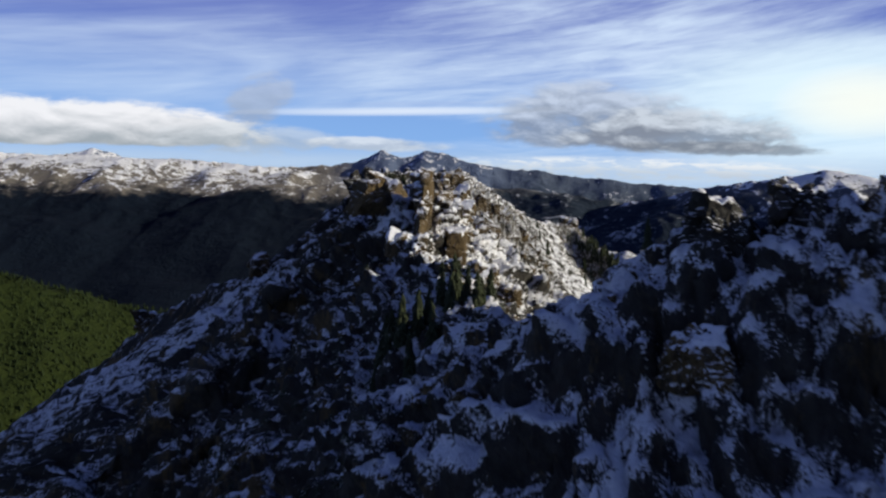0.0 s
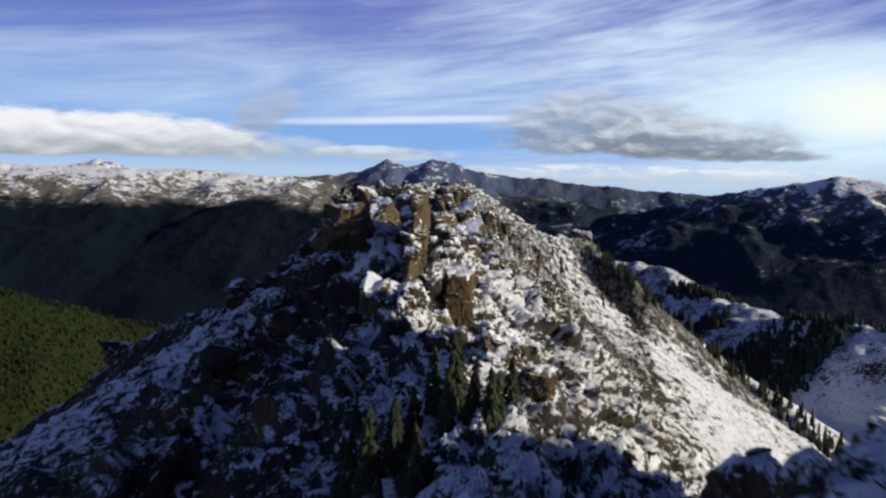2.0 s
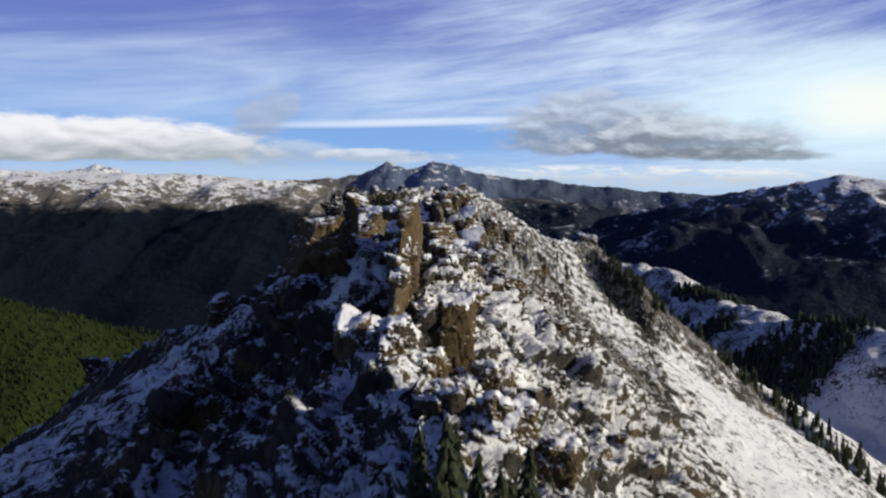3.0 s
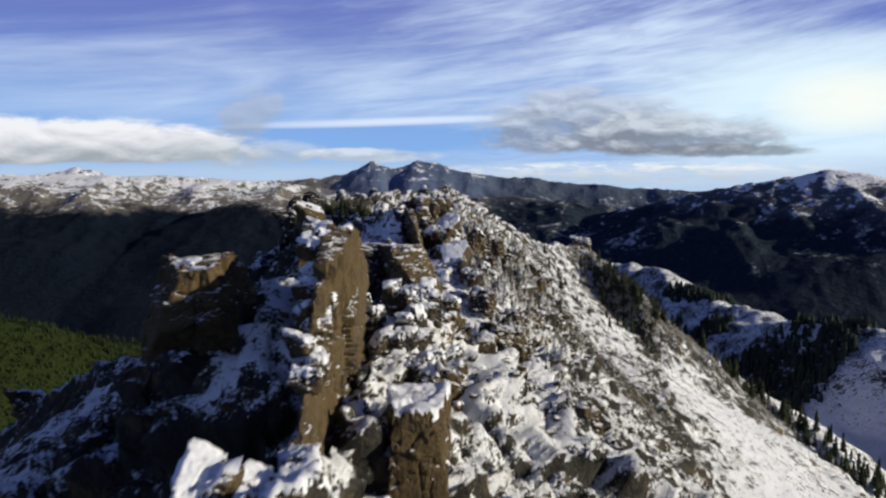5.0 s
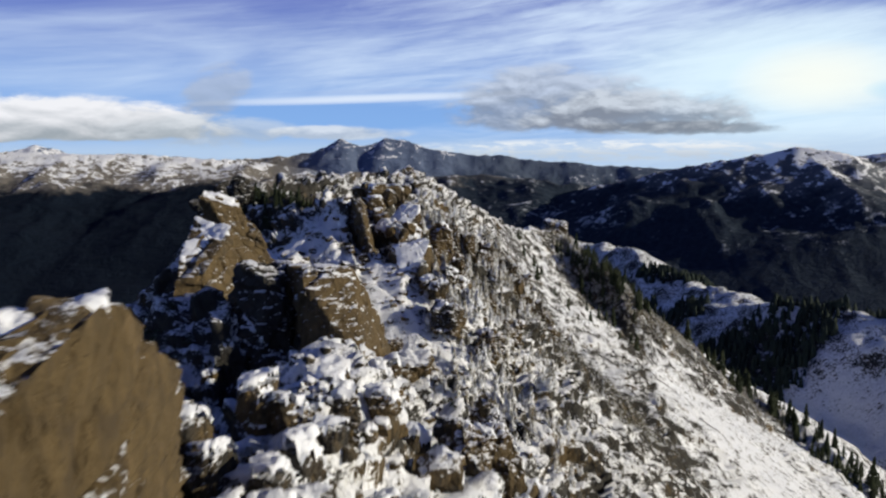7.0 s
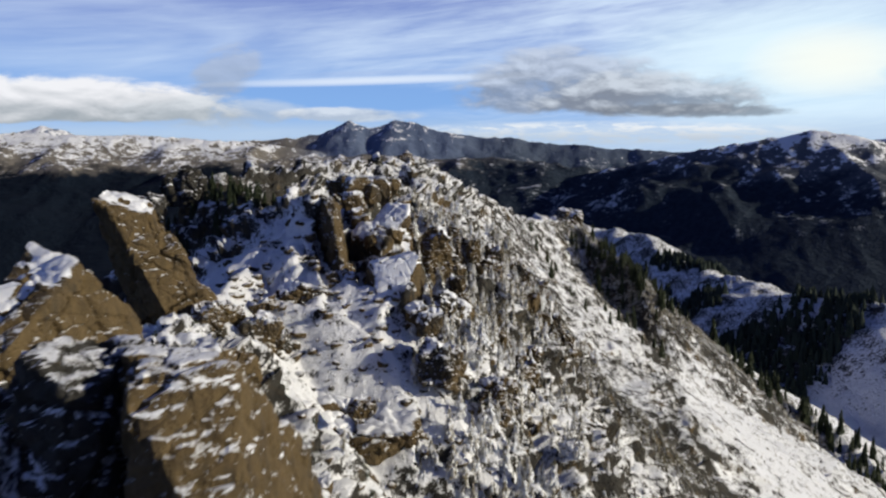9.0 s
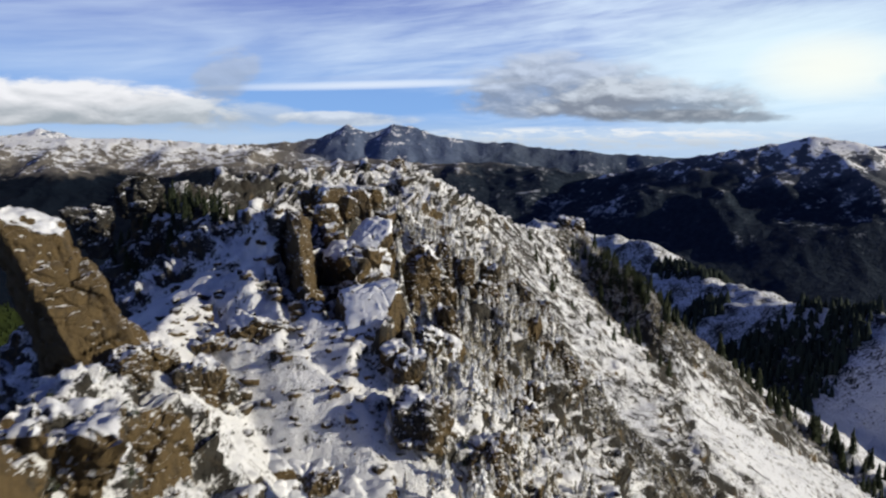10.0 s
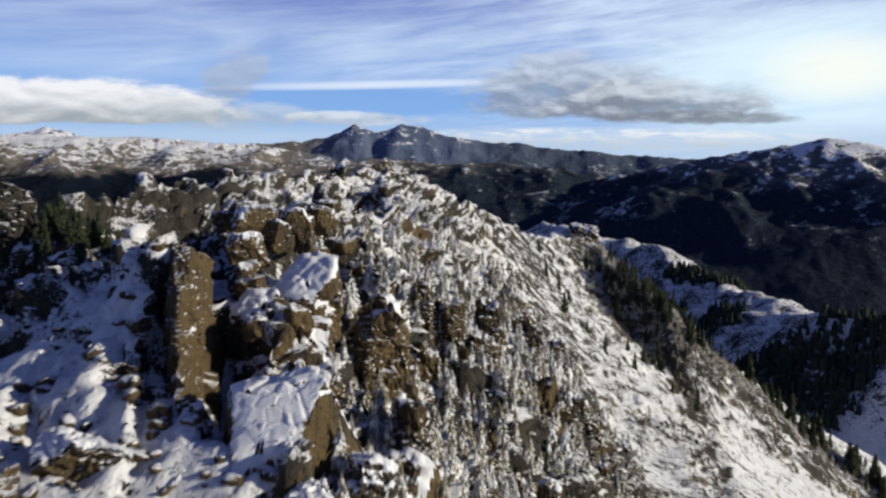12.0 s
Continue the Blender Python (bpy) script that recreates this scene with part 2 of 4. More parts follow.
M_RIDGE = rock_and_snow("ridge_rock", 0.55, 0.79, 0.42, 0.75, 1.0, True, upright=2.3)
M_SLAB = rock_and_snow("ochre_rock", 0.90, 1.06, 1.0, 0.7, 0.85, False, 0.16, 0.72)
M_FIN = rock_and_snow("bare_ochre_rock", 0.92, 1.08, 1.0, 0.7, 0.85, False, 0.16, 0.4)
M_BOWL = rock_and_snow("shaded_ridge_rock", 0.74, 0.96, 0.2, 5.5, 1.0, True)
# Darker grey rock that carries the shade of western crags, spur towers and cliff.
M_CRAG = rock_and_snow("grey_crag_rock", 0.74, 0.98, -0.1, 0.6, 0.8)
M_BOULDER = rock_and_snow("boulder_rock", 0.60, 0.88, 0.8, 0.6, 1.1, upright=1.0)


def snow_material(name):
    m, nt, bsdf = material(name)
    at, up, p = place_and_up(nt)
    a, b = fuzz(nt, at, 1.2, 5.0, 0.6), fuzz(nt, at, 9.0, 3.0)
    link_in(nt, bsdf.inputs["Base Color"], mix(nt, step(nt, a, 0.35, 0.7), (0.76, 0.78, 0.83), (0.88, 0.89, 0.91)))
    bsdf.inputs["Roughness"].default_value = 0.6
    relief(nt, bsdf, op(nt, "ADD", a, op(nt, "MULTIPLY", b, 0.3)), 0.6, 0.2)
    return m


M_SNOW = snow_material("settled_snow")


def far_material():
    """Valley and ranges: conifer forest below the tree line, rock and snow above it, with distance haze and valley
    shade put into the colours.
    """
    m, nt, bsdf = material("far_ground")
    at, up, p = place_and_up(nt)
    big = fuzz(nt, at, 0.0035, 5.0, 0.6, 0.4)
    mid = fuzz(nt, at, 0.016, 6.0, 0.64, 0.4)
    small = fuzz(nt, at, 0.055, 5.0, 0.65)
    # The western ranges are dry and bare much farther down than the eastern.
    height = op(nt, "ADD", op(nt, "ADD", p[2], step(nt, p[0], -900.0, 100.0, -16.0, -62.0)), op(nt, "MULTIPLY", op(nt, "SUBTRACT", big, 0.5), 190.0))
    height = op(nt, "ADD", height, op(nt, "MULTIPLY", op(nt, "SUBTRACT", mid, 0.5), step(nt, p[0], -900.0, 100.0, 80.0, 170.0)))
    # Forest green pushed to navy for distance haze and slope shade.
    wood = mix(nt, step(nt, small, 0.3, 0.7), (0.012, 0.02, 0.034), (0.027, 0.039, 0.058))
    wood = mix(nt, step(nt, mid, 0.6, 0.75, 0.0, 0.3), wood, (0.035, 0.045, 0.045))
    # Western wood darkened to navy in place of the cloud shade on the valley.
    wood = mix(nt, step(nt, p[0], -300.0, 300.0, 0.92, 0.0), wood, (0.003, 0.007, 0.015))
    wood = mix(nt, op(nt, "MULTIPLY", step(nt, p[0], -200.0, -120.0, 1.0, 0.0), step(nt, p[1], 1500.0, 1750.0, 1.0, 0.0)), wood, mix(nt, small, (0.012, 0.022, 0.005), (0.034, 0.046, 0.011)))
    # The farther wood fades into haze blue.
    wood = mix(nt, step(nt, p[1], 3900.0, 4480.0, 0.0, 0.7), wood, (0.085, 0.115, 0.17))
    stone = mix(nt, mid, (0.10, 0.095, 0.09), (0.3, 0.265, 0.22))
    # Haze painted into the rock of the middle peaks and the far western peaks.
    haze_blue = op(nt, "MULTIPLY", step(nt, p[1], 4050.0, 4350.0), step(nt, p[0], -700.0, -350.0))
    haze_blue = op(nt, "MAXIMUM", haze_blue, op(nt, "MULTIPLY", step(nt, p[1], 4240.0, 4320.0), step(nt, p[0], -1600.0, -1700.0)))
    stone = mix(nt, op(nt, "MULTIPLY", haze_blue, 0.9), stone, mix(nt, mid, (0.065, 0.095, 0.18), (0.15, 0.2, 0.31)))
    # Eastern rock turned blue-grey for the same haze.
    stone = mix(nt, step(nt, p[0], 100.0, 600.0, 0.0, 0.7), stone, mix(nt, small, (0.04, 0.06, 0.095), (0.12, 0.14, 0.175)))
    wood = mix(nt, op(nt, "MULTIPLY", step(nt, op(nt, "ADD", op(nt, "MULTIPLY", big, 0.6), op(nt, "ADD", op(nt, "MULTIPLY", mid, 0.6), op(nt, "MULTIPLY", small, 0.5))), 0.92, 1.06), op(nt, "MULTIPLY", step(nt, p[0], -700.0, 300.0), step(nt, height, -380.0, -230.0, 0.0, 0.6))), wood, (0.8, 0.83, 0.88))
    snow = op(nt, "ADD", op(nt, "MULTIPLY", up, 0.55), op(nt, "MULTIPLY", op(nt, "SUBTRACT", mid, 0.5), 1.7))
    snow = op(nt, "ADD", snow, op(nt, "MULTIPLY", op(nt, "SUBTRACT", small, 0.5), 1.5))
    snow = op(nt, "ADD", snow, step(nt, height, -220.0, 0.0, -0.30, 0.28))
    snow = op(nt, "ADD", snow, op(nt, "ADD", step(nt, p[0], 200.0, 700.0, 0.0, 0.07), step(nt, p[0], -900.0, -300.0, -0.03, 0.0)))
    snow = op(nt, "ADD", snow, step(nt, p[1], 4330.0, 4480.0, 0.0, -0.36))
    snow = step(nt, snow, 0.42, 0.62)
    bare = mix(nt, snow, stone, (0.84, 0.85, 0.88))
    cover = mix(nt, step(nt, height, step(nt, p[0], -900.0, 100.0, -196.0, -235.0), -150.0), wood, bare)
    # The farthest range is painted pale with haze and snow.
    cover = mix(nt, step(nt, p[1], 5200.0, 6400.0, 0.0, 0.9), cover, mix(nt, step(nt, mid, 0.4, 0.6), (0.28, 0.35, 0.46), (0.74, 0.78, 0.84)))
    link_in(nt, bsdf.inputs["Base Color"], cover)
    bsdf.inputs["Roughness"].default_value = 0.9
    bsdf.inputs["Specular IOR Level"].default_value = 0.1
    relief(nt, bsdf, op(nt, "ADD", mid, op(nt, "MULTIPLY", small, 0.4)), 1.0, 14.0)
    return m


M_FAR = far_material()


def plain(name, dark, light, scale, rough=0.85, bump=0.3, dist=0.02):
    m, nt, bsdf = material(name)
    at, up, p = place_and_up(nt)
    f = fuzz(nt, at, scale, 5.0, 0.6)
    link_in(nt, bsdf.inputs["Base Color"], mix(nt, step(nt, f, 0.3, 0.7), dark, light))
    bsdf.inputs["Roughness"].default_value = rough
    bsdf.inputs["Specular IOR Level"].default_value = 0.15
    relief(nt, bsdf, f, bump, dist)
    return m


def needles(name, dark, light, frost):
    """Conifer green, with frost or snow on the tops of the boughs."""
    m, nt, bsdf = material(name)
    at, up, p = place_and_up(nt)
    f, g = fuzz(nt, at, 1.7, 4.0, 0.6), fuzz(nt, at, 0.11, 2.0)
    who = nt.nodes.new("ShaderNodeObjectInfo").outputs["Random"]
    green = mix(nt, step(nt, op(nt, "ADD", f, op(nt, "MULTIPLY", who, 0.25)), 0.35, 0.8), dark, light)
    white = step(nt, op(nt, "ADD", op(nt, "MULTIPLY", op(nt, "ABSOLUTE", up), 0.5), op(nt, "ADD", f, op(nt, "MULTIPLY", g, 0.3))), 1.15 - frost, 1.4 - frost)
    link_in(nt, bsdf.inputs["Base Color"], mix(nt, white, green, (0.8, 0.82, 0.86)))
    bsdf.inputs["Roughness"].default_value = 0.8
    bsdf.inputs["Specular IOR Level"].default_value = 0.15
    return m


M_NEEDLE = needles("needles", (0.012, 0.019, 0.010), (0.038, 0.046, 0.022), 0.1)
M_FROSTED = needles("frosted_needles", (0.085, 0.075, 0.05), (0.27, 0.235, 0.165), 0.36)
M_FOREST = needles("forest_green", (0.009, 0.017, 0.004), (0.021, 0.033, 0.008), -0.5)
# Needle green darkened to carry the shade on the lower ridge's firs.
M_SHADED_FIR = needles("shaded_fir", (0.008, 0.014, 0.013), (0.024, 0.034, 0.026), 0.0)
M_BRUSH = needles("brown_brush", (0.09, 0.08, 0.048), (0.24, 0.2, 0.125), 0.22)
M_BARK = plain("bark", (0.05, 0.035, 0.025), (0.14, 0.105, 0.075), 6.0)

# ---- land ----
from mathutils.bvhtree import BVHTree


def dice(ix, iy, seed):
    h = (ix.astype(np.int64) * 374761393 + iy.astype(np.int64) * 668265263 + seed * 1442695041) & 0x7FFFFFFF
    h = ((h ^ (h >> 13)) * 1274126177) & 0x7FFFFFFF
    h = ((h ^ (h >> 16)) * 69069) & 0x7FFFFFFF
    return ((h ^ (h >> 11)) & 0xFFFFF) / 1048575.0


def swell(x, y, size, seed):
    """Smooth noise, -1 to 1, with lumps of that size."""
    x, y = np.asarray(x, float) / size + seed * 17.3, np.asarray(y, float) / size - seed * 9.1
    ix, iy = np.floor(x), np.floor(y)
    fx, fy = x - ix, y - iy
    fx, fy = fx * fx * fx * (fx * (6 * fx - 15) + 10), fy * fy * fy * (fy * (6 * fy - 15) + 10)
    a, b = dice(ix, iy, seed), dice(ix + 1, iy, seed)
    c, d = dice(ix, iy + 1, seed), dice(ix + 1, iy + 1, seed)
    return 2 * (a + (b - a) * fx + (c - a) * fy + (a - b - c + d) * fx * fy) - 1


def fractal(x, y, size, seed, octaves=5, keep=0.5, ridged=False):
    total, amp = 0.0, 1.0
    for k in range(octaves):
        n = swell(x, y, size, seed + k)
        total = total + amp * ((1 - 2 * np.abs(n)) if ridged else n)
        size, amp = size * 0.47, amp * keep
    return total


def swell3(p, size, seed):
    """Smooth noise in space, -1 to 1; p holds places in its last axis."""
    q = p / size + seed * 7.7
    i = np.floor(q)
    f = q - i
    f = f * f * (3 - 2 * f)
    total = 0.0
    for dx in (0, 1):
        for dy in (0, 1):
            for dz in (0, 1):
                w = np.abs(1 - dx - f[..., 0]) * np.abs(1 - dy - f[..., 1]) * np.abs(1 - dz - f[..., 2])
                total = total + w * dice(i[..., 0] + dx + 57 * (i[..., 2] + dz), i[..., 1] + dy - 131 * (i[..., 2] + dz), seed)
    return 2 * total - 1


def blocks3(p, size, seed, tilt=0.7):
    """Fractured rock in space: how far each block stands out of the face, and the closeness to a joint."""
    q = p / size
    base = np.floor(q)
    d1, d2, out = np.full(q.shape[:-1], 9.0), np.full(q.shape[:-1], 9.0), np.zeros(q.shape[:-1])
    for i in (-1, 0, 1):
        for j in (-1, 0, 1):
            for k in (-1, 0, 1):
                c = base + np.array((i, j, k))
                u, v = c[..., 0] + 57 * c[..., 2], c[..., 1] - 131 * c[..., 2]
                dx, dy, dz = (q[..., n] - c[..., n] - dice(u, v, seed + n) for n in range(3))
                d = dx * dx + dy * dy + dz * dz
                h = dice(u, v, seed + 3) * 2 - 1 + tilt * ((dice(u, v, seed + 4) - 0.5) * dx + (dice(u, v, seed + 5) - 0.5) * dy + (dice(u, v, seed + 6) - 0.5) * dz) * 4
                near = d < d1
                d2 = np.where(near, d1, np.minimum(d2, d))
                out, d1 = np.where(near, h, out), np.where(near, d, d1)
    return out, np.clip(1 - (np.sqrt(d2) - np.sqrt(d1)) / 0.14, 0, 1)


def spine(x, y, crest, west, east, steep=0.0, over=40.0):
    """Height of a mountain ridge: a crest line that falls away on both sides, steeper farther down by the share steep."""
    best = np.full(np.shape(x), -1e4)
    for (ax, ay, az), (bx, by, bz) in zip(crest, crest[1:]):
        ux, uy = bx - ax, by - ay
        t = np.clip(((x - ax) * ux + (y - ay) * uy) / (ux * ux + uy * uy), 0, 1)
        dx, dy = x - ax - t * ux, y - ay - t * uy
        d = np.hypot(dx, dy) + 1e-6
        side = (dx * uy - dy * ux) / (d * math.hypot(ux, uy))
        fall = np.where(side > 0, east, west) * np.abs(side) + 0.5 * (east + west) * (1 - np.abs(side))
        best = np.maximum(best, az + t * (bz - az) - fall * d * (1 + steep * np.clip(d / over, 0, 1)))
    return best


# The first three crest points stay out of view, raised to shade the spur.
CREST = [(130, -30, 30), (105, 20, 20), (60, 43, 8), (25, 53, -1.5), (17, 55, -4.5), (4, 66, -13), (3, 85, -15.5), (2, 103, -12.8), (-4, 113, -12.6),
         (-5, 123, -12.7), (-2.5, 131, -12), (-2.5, 146, -10.5), (-0.5, 153, -9), (2, 160, -8.8), (2, 172, -11), (0, 186, -12), (-6, 196, -14.5), (-12, 205, -13), (-15, 218, -14),
         (-14, 238, -14), (-13, 255, -13), (-13, 262, -10.5), (-14, 270, -7), (-16, 277, -5), (-24, 284, -7), (-20, 312, -3.5), (-6, 340, -3.5), (7, 376, -5)]
SHADED_SPUR = [(25, 53, -1.5), (19, 57.5, -3.6), (14.6, 61, -5.6), (13, 67, -9.5), (12, 75, -14.5)]
# Out of view; added so that its shadow falls over the near slope.
UNSEEN_SHADE_RIDGE = [(130, -30, 34), (110, 30, 26), (100, 60, 16), (95, 76, 8)]
WEST_CRAG = [(-9.3, 141, -6.6), (-10, 150, -6.8), (-9.5, 166, -9)]
SNOW_SHELF = [(-15, 246, -14), (-7, 241, -15.6), (0, 240, -16.2), (8, 237, -19.5)]
UPPER_SHELF = [(-15, 255, -13), (-6, 253, -12.8), (-1.5, 251, -12.4), (2, 246, -13.8)]
BLOCK_FOOT = [(0, 245, -14.4), (7, 243, -14.6), (12, 240.5, -17.6)]
SECOND_FIN_BACK = [(-2, 243, -14.6), (-3.2, 246.5, -13), (-6, 260, -6.4), (-8, 266, -5.6)]
NEAR_CRAG = [(-5, 186, -9), (-9, 191, -9.6), (-12.5, 200, -9.4), (-14.5, 208, -10.5)]
WEST_BUTTRESS = [(-12, 150, -8.5), (-18.5, 156, -12.2), (-25.7, 147, -20.5), (-29.2, 131, -27.5), (-35.5, 121, -34), (-50, 112, -46)]
EAST_SHELF = [(9.5, 243, -15), (8, 247, -13.4), (6, 253, -12), (4.5, 260, -9), (1.5, 265, -7.2), (2, 272, -6.2), (3, 280, -5.8), (5, 304, -4.2), (12, 322, -8), (8, 376, -5.4)]
EAST_RIBS = [[(5, 257, -10), (14, 254.5, -16.4), (20, 252.3, -21.8), (27, 249, -29)], [(4, 285, -5.6), (18, 281, -14.8), (28, 286, -24.2), (34, 300, -33.5), (49, 306, -48), (57, 314, -59), (80, 322, -82)], [(6, 304, -5), (15, 317, -11.4), (30, 322, -24)]]
FAR_CREST = [(7, 376, -4.5), (18, 405, -9), (31, 440, -17.5), (55, 500, -33), (85, 545, -38.5), (112, 600, -85), (170, 740, -165)]
TREE_RIB = [(85, 545, -38.5), (94, 502, -50), (104, 486, -60), (125, 492, -80), (150, 505, -101), (168, 514, -114), (195, 503, -127), (207, 455, -142)]
WEST_SPUR = [(-24, 306, -4), (-62, 279, -37.5), (-95, 304, -53), (-123, 337, -70.5), (-230, 380, -150), (-420, 440, -330)]
EAST_RIDGE = [(230, 1600, -140), (319, 1223, -138), (340, 1052, -157), (348, 832, -141), (375, 785, -133), (440, 690, -136), (540, 560, -140), (700, 420, -150)]
GREEN_HILL = [(-1500, 700, -60), (-900, 1010, -118), (-620, 1150, -172), (-430, 1230, -235), (-300, 1330, -330), (-220, 1450, -470)]
EAST_MOUNTAIN = [(560, 3500, -190), (800, 3200, -120), (1050, 3000, -48), (1190, 2920, -20), (1330, 2860, 6), (1440, 2800, 0), (1600, 2850, -40), (1900, 2950, -25), (2600, 2700, 20)]
MIDDLE_PEAKS = [(-1500, 4550, -60), (-700, 4620, -34), (-500, 4620, -12), (-345, 4620, 64), (-235, 4600, 20), (-95, 4600, 68), (30, 4600, 44), (130, 4560, 8), (360, 4560, -28), (540, 4540, -30), (700, 4520, -62), (900, 4480, -70), (1060, 4450, -92), (1250, 4400, -88), (1450, 4350, -108), (1700, 4300, -80), (2600, 3900, 0)]
MIDDLE_HILLS = [(-900, 3700, -150), (-200, 3750, -115), (500, 3600, -120), (900, 3500, -165), (1300, 3600, -120)]
WEST_RANGE = [(-3300, 2700, 15), (-2700, 3500, 0), (-2250, 3950, 2), (-1800, 4150, 0), (-1350, 4280, -14), (-900, 4350, -38), (-500, 4400, -90)]
WEST_PEAKS = [(-2500, 4150, 14), (-2130, 4330, 22), (-1990, 4370, 8), (-1860, 4380, 34), (-1760, 4420, 14)]

HAZY_RANGE = [(-6000, 6500, -60), (-3000, 7900, -70), (0, 8200, -105), (2500, 8000, -112), (6000, 6500, -60)]


def mountain(x, y):
    """The ridge that the camera follows, without its crags."""
    wob = fractal(x, y, 60, 3, 3)
    wx, wy = x + 2.5 * swell(x, y, 26, 8), y + 2.5 * swell(x, y, 26, 9)
    z = spine(wx, wy, CREST, 0.9, 0.68, 0.34)
    z = np.maximum(z, spine(wx, wy, FAR_CREST, 0.9, 1.0, -0.25, 145))
    z = np.maximum(z, spine(wx, wy, SHADED_SPUR, 0.95, 0.9))
    z = np.maximum(z, spine(wx, wy, UNSEEN_SHADE_RIDGE, 0.8, 0.8))
    z = np.maximum(z, spine(wx, wy, WEST_CRAG, 1.1, 1.0, 0.6, 10))
    z = np.maximum(z, spine(wx, wy, EAST_SHELF, 0.9, 0.8, 0.4))
    z = np.maximum(z, spine(wx, wy, SNOW_SHELF, 0.5, 0.95, 0.8, 20))
    z = np.maximum(z, spine(wx, wy, UPPER_SHELF, 0.9, 0.28, 3.0, 22))
    z = np.maximum(z, spine(wx, wy, WEST_BUTTRESS, 1.0, 0.95))
    z = np.maximum(z, spine(wx, wy, SECOND_FIN_BACK, 0.62, 2.2))
    z = np.maximum(z, spine(wx, wy, BLOCK_FOOT, 0.5, 0.6, 0.8, 8))
    z = np.maximum(z, spine(wx, wy, NEAR_CRAG, 1.1, 1.5))
    for rib_ in EAST_RIBS:
        z = np.maximum(z, spine(wx, wy, rib_, 1.3, 1.2))
    z = np.maximum(z, spine(wx, wy, TREE_RIB, 0.9, 1.25))
    z = z - 13 * np.exp(-((x - 56) / 22) ** 2 - ((y - 378) / 38) ** 2)
    # A hollow at the foot of the squared block.
    z = z - 4.5 * np.exp(-((x - 3.5) / 4.5) ** 2 - ((y - 128.5) / 4.5) ** 2)
    return np.maximum(z, spine(wx, wy, WEST_SPUR, 1.3, 0.75)) + 0.6 * wob


def bowl(x, y):
    """The lower snowy ridge across the gully."""
    mx, my = x + 12 * swell(x, y, 60, 43), y + 12 * swell(x, y, 60, 44)
    return spine(mx, my, EAST_RIDGE, 0.42, 0.5, 0.35, 150) + 5 * fractal(x, y, 55, 33, 5, 0.55) + 2.5 * fractal(x, y, 22, 34, 3, 0.5, True)


def country(x, y):
    """Valley, hills and ranges as far as the eye reaches."""
    r = np.hypot(x, y)
    z = -505 + 9 * swell(x, y, 300, 21)
    rough = fractal(x, y, 420, 31, 5, 0.52, True)
    hx, hy = x + 60 * swell(x, y, 260, 41), y + 60 * swell(x, y, 260, 42)
    mx, my = x + 14 * swell(x, y, 70, 43), y + 14 * swell(x, y, 70, 44)
    z = np.maximum(z, spine(mx, my, GREEN_HILL, 0.45, 0.5) + 5 * fractal(x, y, 150, 35, 4))
    far = spine(hx, hy, EAST_MOUNTAIN, 0.42, 0.5)
    for line, a, b in ((MIDDLE_HILLS, 0.4, 0.3), (WEST_RANGE, 0.45, 0.3)):
        far = np.maximum(far, spine(hx, hy, line, a, b))
    z = np.maximum(z, far - 12 + 26 * rough * np.clip((far + 480) / 300, 0, 1) * np.clip((30 - far) / 150, 0.25, 1))
    z = np.maximum(z, spine(mx, my, EAST_MOUNTAIN, 0.6, 0.6) - 4 + 6 * fractal(x, y, 90, 37, 4, 0.55, True))
    z = np.maximum(z, spine(mx, my, WEST_RANGE, 0.55, 0.5) - 6 + 7 * fractal(x, y, 120, 38, 4, 0.55, True))
    z = np.maximum(z, spine(mx, my, MIDDLE_PEAKS, 0.75, 0.75) + 1 + 6 * fractal(x, y, 110, 39, 4, 0.55, True))
    z = np.maximum(z, spine(mx, my, WEST_PEAKS, 0.5, 0.5) + 4 * fractal(x, y, 90, 40, 4))
    z = np.maximum(z, spine(hx, hy, HAZY_RANGE, 0.3, 0.3) + 13 * fractal(x, y, 380, 36, 4, 0.55, True))
    # The ranges close the country behind the camera and to its sides.
    ring = -60 + 60 * fractal(x, y, 700, 51, 4) - 0.5 * np.abs(r - 4550)
    behind = np.clip((1800 - y) / 900, 0, 1)
    return np.maximum(z, ring * behind - 600 * (1 - behind))


def spread(stops):
    """Coordinates along an axis: pairs of (end, spacing there), spacing changing evenly between them."""
    out, (at, gap) = [stops[0][0]], stops[0]
    for end, gap_end in stops[1:]:
        start, g0 = at, gap
        while at < end - 1e-6:
            at = min(end, at + g0 + (gap_end - g0) * (at - start) / (end - start))
            out.append(at)
        gap = gap_end
    return np.array(out)


def sheet(name, X, Y, Z, mat, smooth=False):
    """A mesh over a grid of places; X, Y and Z are rows by columns."""
    rows, cols = X.shape
    me = bpy.data.meshes.new(name)
    k = (np.arange(rows - 1)[:, None] * cols + np.arange(cols - 1)[None, :]).ravel()
    quads = np.stack([k, k + 1, k + cols + 1, k + cols], 1)
    me.vertices.add(rows * cols)
    me.vertices.foreach_set("co", np.stack([X, Y, Z], -1).astype(np.float32).ravel())
    me.loops.add(quads.size)
    me.loops.foreach_set("vertex_index", quads.astype(np.int32).ravel())
    me.polygons.add(len(quads))
    me.polygons.foreach_set("loop_start", np.arange(0, quads.size, 4, dtype=np.int32))
    me.update(calc_edges=True)
    me.validate()
    me.polygons.foreach_set("use_smooth", np.full(len(quads), smooth))
    me.materials.append(mat)
    return new(name, me)


NX = spread([(-300, 10), (-70, 2.0), (-30, 0.4), (-12, 0.33), (34, 0.34), (70, 1.1), (160, 2.0), (330, 8)])
NY = spread([(-120, 8), (25, 1.0), (55, 0.45), (130, 0.37), (268, 0.37), (360, 0.9), (620, 2.2), (820, 9)])
